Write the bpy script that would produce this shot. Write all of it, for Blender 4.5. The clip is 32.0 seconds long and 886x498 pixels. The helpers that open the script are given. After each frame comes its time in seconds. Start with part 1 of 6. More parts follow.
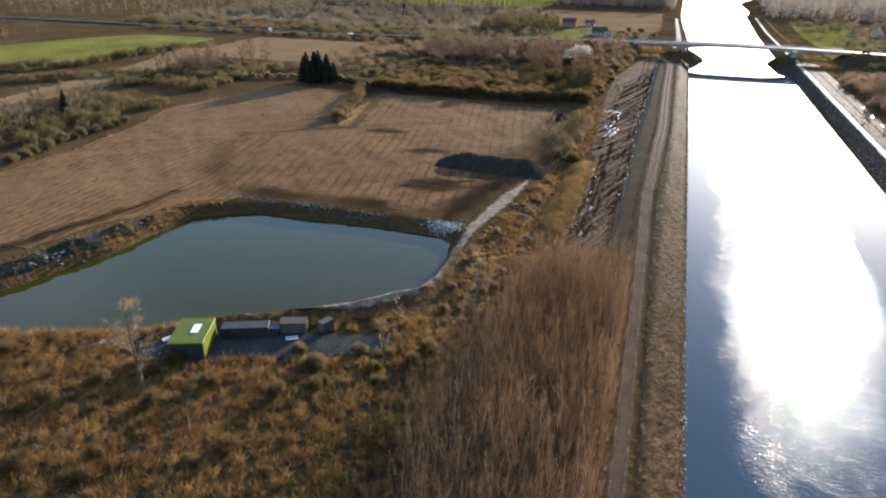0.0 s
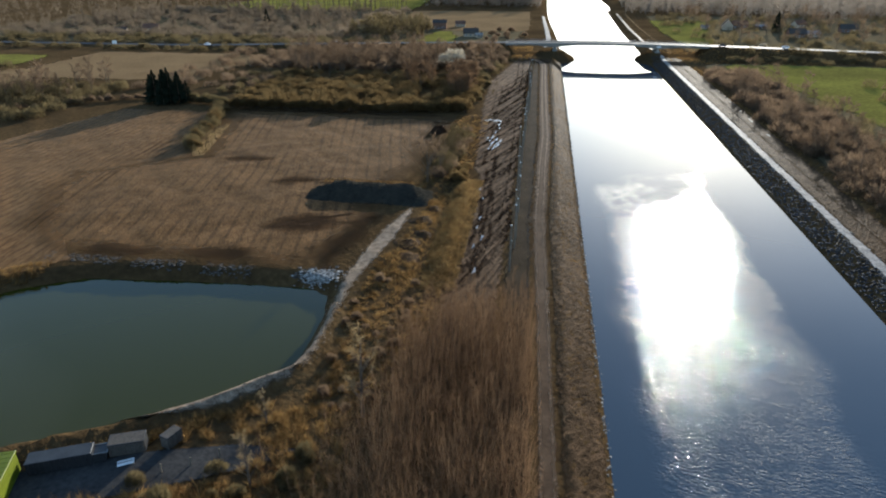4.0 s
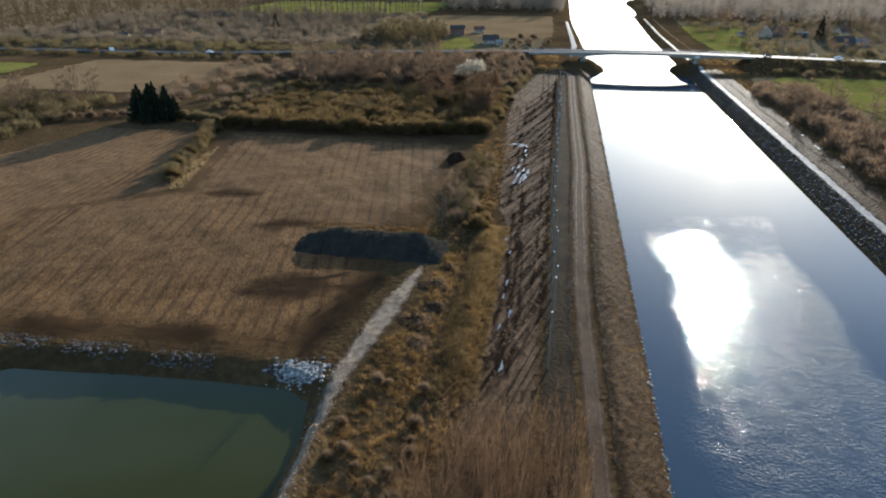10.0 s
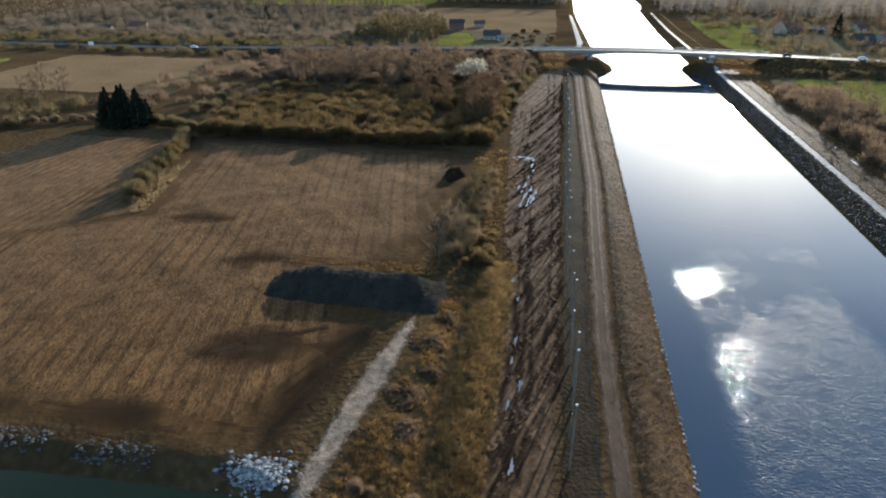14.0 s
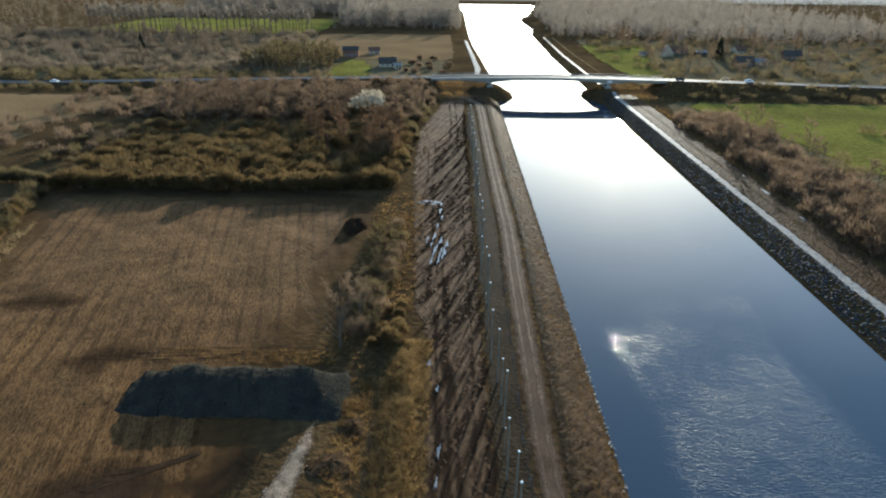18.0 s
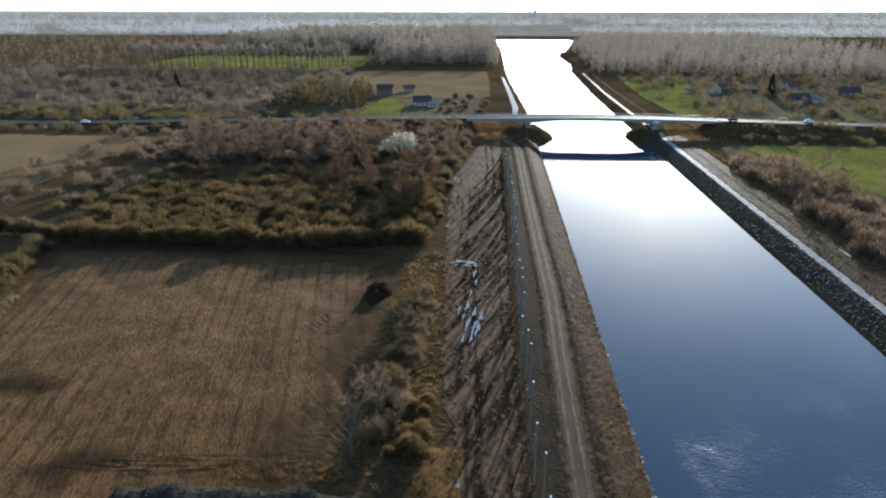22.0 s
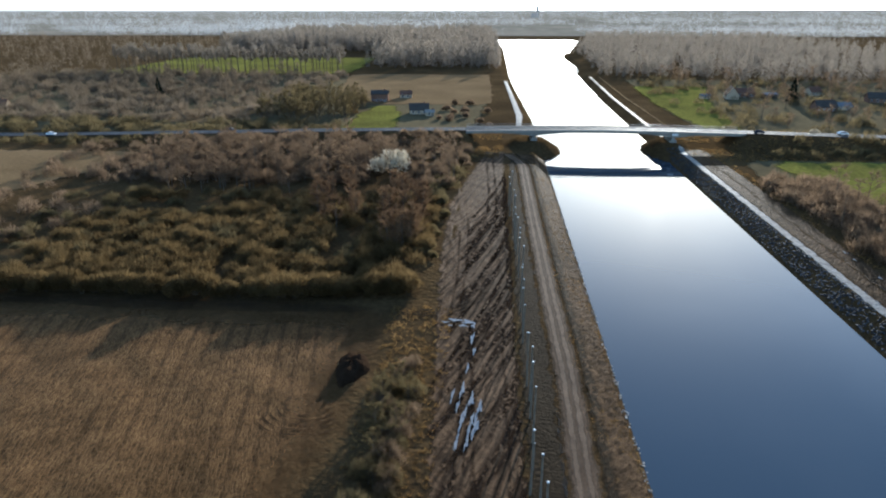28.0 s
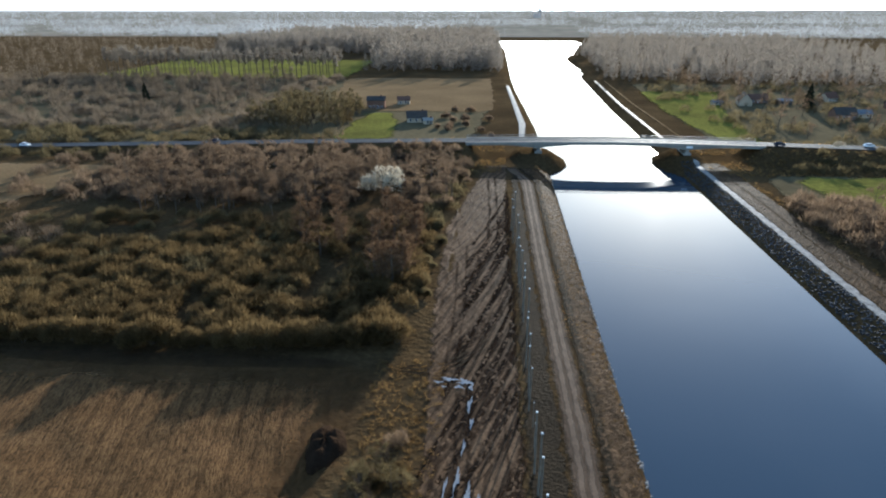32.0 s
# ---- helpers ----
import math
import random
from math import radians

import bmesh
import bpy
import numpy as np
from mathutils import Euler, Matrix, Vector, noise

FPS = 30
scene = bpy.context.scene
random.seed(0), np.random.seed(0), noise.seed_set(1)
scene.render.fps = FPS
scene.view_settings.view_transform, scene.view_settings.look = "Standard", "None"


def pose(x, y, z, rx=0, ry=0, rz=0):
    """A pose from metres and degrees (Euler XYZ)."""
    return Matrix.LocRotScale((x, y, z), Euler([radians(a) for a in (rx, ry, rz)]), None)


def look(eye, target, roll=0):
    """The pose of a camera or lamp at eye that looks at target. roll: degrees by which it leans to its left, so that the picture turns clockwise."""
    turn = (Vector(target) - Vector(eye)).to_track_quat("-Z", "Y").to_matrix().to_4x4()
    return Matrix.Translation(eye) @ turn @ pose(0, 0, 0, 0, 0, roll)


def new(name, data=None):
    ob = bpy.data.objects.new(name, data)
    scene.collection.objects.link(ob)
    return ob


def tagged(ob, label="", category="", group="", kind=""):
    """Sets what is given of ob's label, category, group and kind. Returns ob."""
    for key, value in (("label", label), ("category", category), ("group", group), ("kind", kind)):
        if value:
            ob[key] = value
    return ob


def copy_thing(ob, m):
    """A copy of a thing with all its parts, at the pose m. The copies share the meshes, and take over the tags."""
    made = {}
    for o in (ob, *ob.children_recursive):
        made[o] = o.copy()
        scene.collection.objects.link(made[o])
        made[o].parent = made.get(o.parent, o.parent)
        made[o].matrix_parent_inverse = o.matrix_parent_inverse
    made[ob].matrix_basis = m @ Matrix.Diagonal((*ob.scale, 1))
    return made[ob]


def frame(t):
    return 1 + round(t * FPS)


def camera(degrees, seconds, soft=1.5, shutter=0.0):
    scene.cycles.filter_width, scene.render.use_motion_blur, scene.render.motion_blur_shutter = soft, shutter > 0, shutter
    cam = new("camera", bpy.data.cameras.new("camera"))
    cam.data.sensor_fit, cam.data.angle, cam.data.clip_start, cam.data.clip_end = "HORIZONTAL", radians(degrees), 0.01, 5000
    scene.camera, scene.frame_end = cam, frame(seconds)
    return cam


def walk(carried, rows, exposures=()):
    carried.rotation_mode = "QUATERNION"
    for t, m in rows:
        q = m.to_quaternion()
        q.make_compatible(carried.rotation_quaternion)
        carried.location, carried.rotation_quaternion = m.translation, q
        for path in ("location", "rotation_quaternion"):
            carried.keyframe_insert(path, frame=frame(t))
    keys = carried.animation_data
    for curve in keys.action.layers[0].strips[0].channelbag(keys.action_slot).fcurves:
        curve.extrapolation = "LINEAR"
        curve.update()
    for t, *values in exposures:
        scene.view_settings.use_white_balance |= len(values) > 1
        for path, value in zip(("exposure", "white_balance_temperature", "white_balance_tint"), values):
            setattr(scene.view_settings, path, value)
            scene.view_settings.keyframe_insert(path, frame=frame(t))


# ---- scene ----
cam = camera(68.6, 32.0, soft=2.0)
PATH = [
    (0, (-9.255, -8.765, 59.109), (-9.841, -7.046, 58.271), 0.6),
    (0.5, (-8.432, -6.959, 59.651), (-9.033, -5.246, 58.813), 0.2),
    (1, (-9.599, -5.357, 60.022), (-10.194, -3.641, 59.184), -0.1),
    (1.5, (-10.019, -2.1, 59.771), (-10.622, -0.387, 58.934), 0.1),
    (2, (-10.708, 0.787, 59.801), (-11.239, 2.524, 58.963), 0.2),
    (2.5, (-10.777, 3.809, 59.638), (-11.088, 5.599, 58.802), 0.1),
    (3, (-11.739, 6.596, 59.918), (-11.989, 8.394, 59.08), 0.1),
    (3.5, (-12.265, 9.309, 60.173), (-12.518, 11.107, 59.335), 0.0),
    (5.5, (-14.885, 20.654, 59.689), (-15.181, 22.447, 58.854), 0.0),
    (6, (-15.678, 23.542, 59.223), (-15.972, 25.337, 58.391), 0.1),
    (6.5, (-15.561, 25.987, 59.403), (-15.861, 27.78, 58.569), -0.0),
    (7, (-15.921, 28.679, 59.572), (-16.222, 30.47, 58.736), -0.1),
    (7.5, (-16.266, 31.536, 59.506), (-16.568, 33.328, 58.671), -0.0),
    (8, (-16.533, 34.393, 59.409), (-16.837, 36.185, 58.574), -0.0),
    (8.5, (-17.123, 37.508, 59.381), (-17.426, 39.299, 58.546), 0.1),
    (9, (-17.622, 40.297, 59.393), (-17.926, 42.089, 58.559), 0.1),
    (9.5, (-17.656, 42.954, 59.4), (-17.964, 44.746, 58.568), -0.1),
    (10, (-18.186, 45.745, 59.465), (-18.494, 47.538, 58.633), -0.1),
    (10.5, (-18.634, 48.463, 59.759), (-18.942, 50.255, 58.926), -0.0),
    (11, (-19.284, 51.877, 59.829), (-19.589, 53.668, 58.995), 0.0),
    (11.5, (-19.781, 54.332, 59.969), (-20.087, 56.123, 59.134), 0.1),
    (12, (-20.284, 57.322, 60.085), (-20.589, 59.113, 59.249), 0.1),
    (12.5, (-20.763, 60.337, 60.158), (-21.069, 62.128, 59.322), 0.1),
    (13, (-21.282, 62.857, 60.055), (-21.584, 64.648, 59.219), 0.4),
    (13.5, (-21.581, 65.679, 59.963), (-21.884, 67.469, 59.124), 0.3),
    (15.5, (-22.616, 76.727, 59.743), (-22.817, 78.49, 58.82), 0.5),
    (16, (-22.856, 79.413, 59.784), (-22.88, 81.189, 58.864), 0.5),
    (16.5, (-23.313, 82.373, 59.866), (-23.329, 84.148, 58.944), 0.7),
    (17, (-23.621, 85.199, 60.003), (-23.637, 86.981, 59.095), 0.6),
    (17.5, (-23.679, 87.91, 60.022), (-23.699, 89.744, 59.225), 0.5),
    (18, (-23.938, 90.543, 60.041), (-23.958, 92.377, 59.245), 0.6),
    (18.5, (-23.952, 93.53, 60.042), (-24.054, 95.362, 59.245), 0.5),
    (19, (-24.102, 96.386, 59.818), (-24.299, 98.21, 59.02), 0.4),
    (19.5, (-24.309, 99.184, 59.714), (-24.517, 101.006, 58.916), 0.4),
    (20, (-24.181, 101.813, 59.683), (-24.35, 103.64, 58.886), 0.4),
    (20.5, (-24.116, 104.115, 60.025), (-24.251, 105.944, 59.228), 0.3),
    (21, (-24.231, 106.334, 60.282), (-24.355, 108.169, 59.496), 0.1),
    (21.5, (-24.188, 108.567, 60.566), (-24.315, 110.42, 59.824), 0.1),
    (22, (-24.125, 110.771, 60.64), (-24.254, 112.637, 59.932), 0.0),
    (22.5, (-24.067, 113.682, 60.527), (-24.196, 115.549, 59.82), -0.0),
    (23, (-24.049, 116.165, 60.666), (-24.179, 118.031, 59.958), -0.0),
    (23.5, (-24.12, 118.581, 60.982), (-24.249, 120.446, 60.272), -0.0),
    (24, (-24.208, 120.744, 61.098), (-24.336, 122.61, 60.389), -0.0),
    (24.5, (-24.222, 122.92, 61.245), (-24.351, 124.786, 60.537), 0.0),
    (25, (-24.062, 125.3, 61.297), (-24.195, 127.165, 60.588), -0.0),
    (25.5, (-24.02, 127.55, 61.42), (-24.154, 129.414, 60.71), -0.1),
    (27.5, (-24.092, 138.259, 61.822), (-24.228, 140.123, 61.11), -0.2),
    (28, (-23.992, 141.705, 61.577), (-24.128, 143.569, 60.866), -0.1),
    (28.5, (-24.012, 143.702, 61.768), (-24.149, 145.567, 61.058), -0.1),
    (29, (-24.105, 146.222, 61.935), (-24.243, 148.087, 61.225), -0.1),
    (29.5, (-24.088, 148.969, 61.978), (-24.226, 150.834, 61.268), -0.1),
    (30, (-24.208, 151.641, 62.14), (-24.345, 153.506, 61.43), -0.1),
    (30.5, (-23.907, 154.246, 62.341), (-24.048, 156.11, 61.631), -0.1),
    (31, (-23.973, 156.911, 62.49), (-24.113, 158.775, 61.78), -0.1),
    (31.5, (-23.721, 159.459, 62.67), (-23.864, 161.323, 61.959), -0.2),
    (32, (-23.928, 162.471, 62.705), (-24.069, 164.335, 61.994), -0.1),
]
walk(cam, [(t, look(eye, target, roll)) for t, eye, target, roll in PATH],
     exposures=[(0.0, 1.66, 5650, 13), (1.7, 1.66, 5650, 13), (2.0, 1.95, 5950, 26), (2.2, 1.8, 5850, 22), (2.4, 1.15, 5450, 7), (2.8, 1.12, 5450, 6), (13.0, 1.28, 5350, 7), (15.4, 1.28, 5350, 6), (16.2, 1.32, 5550, -1), (17.4, 1.28, 5500, -1), (18.6, 1.22, 5200, 4), (22.0, 1.2, 5080, 5), (32.0, 1.24, 5100, 5)])

# ---- light ----
SUN_AZ, SUN_EL = radians(14.6), radians(11.3)
world = bpy.data.worlds.new("sky")
scene.world = world
world.use_nodes = True
wt = world.node_tree
sky = wt.nodes.new("ShaderNodeTexSky")
sky.sky_type, sky.sun_disc = "NISHITA", False
sky.sun_elevation, sky.sun_rotation = SUN_EL, SUN_AZ
sky.air_density, sky.dust_density, sky.ozone_density = 1.0, 0.8, 1.5
co, sep = wt.nodes.new("ShaderNodeTexCoord"), wt.nodes.new("ShaderNodeSeparateXYZ")
pale, hazy = wt.nodes.new("ShaderNodeMapRange"), wt.nodes.new("ShaderNodeHueSaturation")
pale.inputs["From Min"].default_value, pale.inputs["From Max"].default_value = 0.0, 0.18
pale.inputs["To Min"].default_value, pale.inputs["To Max"].default_value = 0.25, 1.0
wt.links.new(co.outputs["Generated"], sep.inputs[0])
wt.links.new(sep.outputs["Z"], pale.inputs["Value"])
wt.links.new(pale.outputs[0], hazy.inputs["Saturation"])
wt.links.new(sky.outputs[0], hazy.inputs["Color"])
flat, veil, thick, cloud = (wt.nodes.new(k) for k in ("ShaderNodeMapping", "ShaderNodeTexNoise", "ShaderNodeMapRange", "ShaderNodeMix"))
flat.inputs["Scale"].default_value = (1.0, 1.0, 2.6)
veil.inputs["Scale"].default_value, veil.inputs["Detail"].default_value, veil.inputs["Distortion"].default_value = 3.1, 6.0, 0.4
thick.inputs["From Min"].default_value, thick.inputs["From Max"].default_value, thick.inputs["To Max"].default_value = 0.50, 0.78, 0.7
cloud.data_type, cloud.blend_type = "RGBA", "ADD"
cloud.inputs[7].default_value = (1.6, 1.55, 1.5, 1)
wt.links.new(co.outputs["Generated"], flat.inputs["Vector"])
wt.links.new(flat.outputs[0], veil.inputs["Vector"])
wt.links.new(veil.outputs["Fac"], thick.inputs["Value"])
wt.links.new(thick.outputs[0], cloud.inputs["Factor"])
wt.links.new(hazy.outputs[0], cloud.inputs[6])
wt.links.new(cloud.outputs[2], wt.nodes["Background"].inputs[0])
wt.nodes["Background"].inputs[1].default_value = 0.14
sun = new("sun", bpy.data.lights.new("sun", "SUN"))
sun.data.energy, sun.data.angle, sun.data.color = 5.0, radians(0.55), (1.0, 0.84, 0.64)
sun_dir = Vector((math.sin(SUN_AZ) * math.cos(SUN_EL), math.cos(SUN_AZ) * math.cos(SUN_EL), math.sin(SUN_EL)))
sun.matrix_world = look((0, 0, 300), Vector((0, 0, 300)) - sun_dir)


# ---- materials ----
def material(name, low, high, scale=1.0, rough=0.9, bump=0.0, bump_scale=None, mid=None, fine=8.0, island=0.0, metallic=0.0, spec=0.0,
             bump_dist=0.1, lo=0.3, hi=0.7, thin=0.0):
    """Two-scale noise between colours, with bump; island: how far each loose piece varies."""
    m = bpy.data.materials.new(name)
    m.use_nodes = True
    nt = m.node_tree
    b = nt.nodes["Principled BSDF"]
    b.inputs["Roughness"].default_value = rough
    b.inputs["Metallic"].default_value = metallic
    b.inputs["Specular IOR Level"].default_value = spec
    geo = nt.nodes.new("ShaderNodeNewGeometry")
    n1, n2 = nt.nodes.new("ShaderNodeTexNoise"), nt.nodes.new("ShaderNodeTexNoise")
    for n, k, d in ((n1, scale, 4.0), (n2, scale * fine, 6.0)):
        n.inputs["Scale"].default_value, n.inputs["Detail"].default_value = k, d
        nt.links.new(geo.outputs["Position"], n.inputs["Vector"])
    mix = nt.nodes.new("ShaderNodeMath")
    mix.operation = "MULTIPLY_ADD"
    mix.inputs[1].default_value = 0.5
    nt.links.new(n1.outputs["Fac"], mix.inputs[0])
    half = nt.nodes.new("ShaderNodeMath")
    half.operation = "MULTIPLY"
    half.inputs[1].default_value = 0.5
    nt.links.new(n2.outputs["Fac"], half.inputs[0])
    nt.links.new(half.outputs[0], mix.inputs[2])
    ramp = nt.nodes.new("ShaderNodeValToRGB")
    ramp.color_ramp.elements[0].position, ramp.color_ramp.elements[0].color = lo, (*low, 1)
    ramp.color_ramp.elements[1].position, ramp.color_ramp.elements[1].color = hi, (*high, 1)
    if mid:
        e = ramp.color_ramp.elements.new(0.5)
        e.color = (*mid, 1)
    nt.links.new(mix.outputs[0], ramp.inputs[0])
    out = ramp.outputs[0]
    if island:
        hsv = nt.nodes.new("ShaderNodeHueSaturation")
        rng = nt.nodes.new("ShaderNodeMapRange")
        rng.inputs["To Min"].default_value, rng.inputs["To Max"].default_value = 1 - island, 1 + island
        nt.links.new(geo.outputs["Random Per Island"], rng.inputs["Value"])
        nt.links.new(rng.outputs[0], hsv.inputs["Value"])
        nt.links.new(out, hsv.inputs["Color"])
        out = hsv.outputs[0]
    nt.links.new(out, b.inputs["Base Color"])
    if bump:
        n3 = nt.nodes.new("ShaderNodeTexNoise")
        n3.inputs["Scale"].default_value, n3.inputs["Detail"].default_value = bump_scale or scale * fine, 5.0
        nt.links.new(geo.outputs["Position"], n3.inputs["Vector"])
        bp = nt.nodes.new("ShaderNodeBump")
        bp.inputs["Strength"].default_value, bp.inputs["Distance"].default_value = bump, bump_dist
        nt.links.new(n3.outputs["Fac"], bp.inputs["Height"])
        nt.links.new(bp.outputs[0], b.inputs["Normal"])
    if thin:
        tr, ms = nt.nodes.new("ShaderNodeBsdfTranslucent"), nt.nodes.new("ShaderNodeMixShader")
        ms.inputs[0].default_value = thin
        nt.links.new(out, tr.inputs["Color"])
        nt.links.new(b.outputs[0], ms.inputs[1])
        nt.links.new(tr.outputs[0], ms.inputs[2])
        nt.links.new(ms.outputs[0], nt.nodes["Material Output"].inputs["Surface"])
    return m


def water_material(name, color, ripple, patch, wave, spec=0.5):
    """Still water; patch: noise-edged areas where wind ruffles it (centre x, y, radius x, y)."""
    m = bpy.data.materials.new(name)
    m.use_nodes = True
    nt = m.node_tree
    b = nt.nodes["Principled BSDF"]
    b.inputs["Base Color"].default_value = (*color, 1)
    b.inputs["Roughness"].default_value = 0.03
    b.inputs["IOR"].default_value = 1.33
    b.inputs["Specular IOR Level"].default_value = spec
    geo = nt.nodes.new("ShaderNodeNewGeometry")
    n1 = nt.nodes.new("ShaderNodeTexNoise")
    n1.inputs["Scale"].default_value, n1.inputs["Detail"].default_value = wave, 3.0
    crest, wide = nt.nodes.new("ShaderNodeMapping"), nt.nodes.new("ShaderNodeMapping")
    crest.inputs["Rotation"].default_value = (0, 0, SUN_AZ)
    wide.inputs["Scale"].default_value = (0.5, 1.0, 1.0)
    nt.links.new(geo.outputs["Position"], crest.inputs["Vector"])
    nt.links.new(crest.outputs[0], wide.inputs["Vector"])
    nt.links.new(wide.outputs[0], n1.inputs["Vector"])
    bp = nt.nodes.new("ShaderNodeBump")
    bp.inputs["Distance"].default_value = 0.2
    bp.inputs["Strength"].default_value = ripple
    n4 = nt.nodes.new("ShaderNodeTexNoise")
    n4.inputs["Scale"].default_value, n4.inputs["Detail"].default_value = wave * 0.3, 1.0
    nt.links.new(wide.outputs[0], n4.inputs["Vector"])
    su = nt.nodes.new("ShaderNodeMath")
    su.operation = "MULTIPLY_ADD"
    su.inputs[1].default_value = 0.5
    nt.links.new(n4.outputs["Fac"], su.inputs[0])
    nt.links.new(n1.outputs["Fac"], su.inputs[2])
    nt.links.new(su.outputs[0], bp.inputs["Height"])
    if patch:
        cx, cy, rx, ry, strong = patch
        mp = nt.nodes.new("ShaderNodeMapping")
        mp.inputs["Location"].default_value = (-cx / rx, -cy / ry, 0)
        mp.inputs["Scale"].default_value = (1 / rx, 1 / ry, 0)
        nt.links.new(geo.outputs["Position"], mp.inputs["Vector"])
        size, sides, ln = nt.nodes.new("ShaderNodeVectorMath"), nt.nodes.new("ShaderNodeSeparateXYZ"), nt.nodes.new("ShaderNodeMath")
        size.operation, ln.operation = "ABSOLUTE", "MAXIMUM"
        nt.links.new(mp.outputs[0], size.inputs[0])
        nt.links.new(size.outputs[0], sides.inputs[0])
        nt.links.new(sides.outputs["X"], ln.inputs[0])
        nt.links.new(sides.outputs["Y"], ln.inputs[1])
        n2 = nt.nodes.new("ShaderNodeTexNoise")
        n2.inputs["Scale"].default_value, n2.inputs["Detail"].default_value = 0.045, 8.0
        nt.links.new(geo.outputs["Position"], n2.inputs["Vector"])
        ad = nt.nodes.new("ShaderNodeMath")
        ad.operation = "MULTIPLY_ADD"
        ad.inputs[1].default_value = 0.8
        nt.links.new(n2.outputs["Fac"], ad.inputs[0])
        nt.links.new(ln.outputs["Value"], ad.inputs[2])
        rng = nt.nodes.new("ShaderNodeMapRange")
        rng.inputs["From Min"].default_value, rng.inputs["From Max"].default_value = 1.38, 1.10
        rng.inputs["To Min"].default_value, rng.inputs["To Max"].default_value = ripple, strong
        nt.links.new(ad.outputs[0], rng.inputs["Value"])
        n5, gust, ml = nt.nodes.new("ShaderNodeTexNoise"), nt.nodes.new("ShaderNodeMapRange"), nt.nodes.new("ShaderNodeMath")
        n5.inputs["Scale"].default_value, n5.inputs["Detail"].default_value = 0.3, 3.0
        nt.links.new(geo.outputs["Position"], n5.inputs["Vector"])
        gust.inputs["From Min"].default_value, gust.inputs["From Max"].default_value = 0.35, 0.65
        gust.inputs["To Min"].default_value, gust.inputs["To Max"].default_value = 0.65, 1.2
        nt.links.new(n5.outputs["Fac"], gust.inputs["Value"])
        ml.operation = "MULTIPLY"
        nt.links.new(rng.outputs[0], ml.inputs[0])
        nt.links.new(gust.outputs[0], ml.inputs[1])
        nt.links.new(ml.outputs[0], bp.inputs["Strength"])
    nt.links.new(bp.outputs[0], b.inputs["Normal"])
    return m


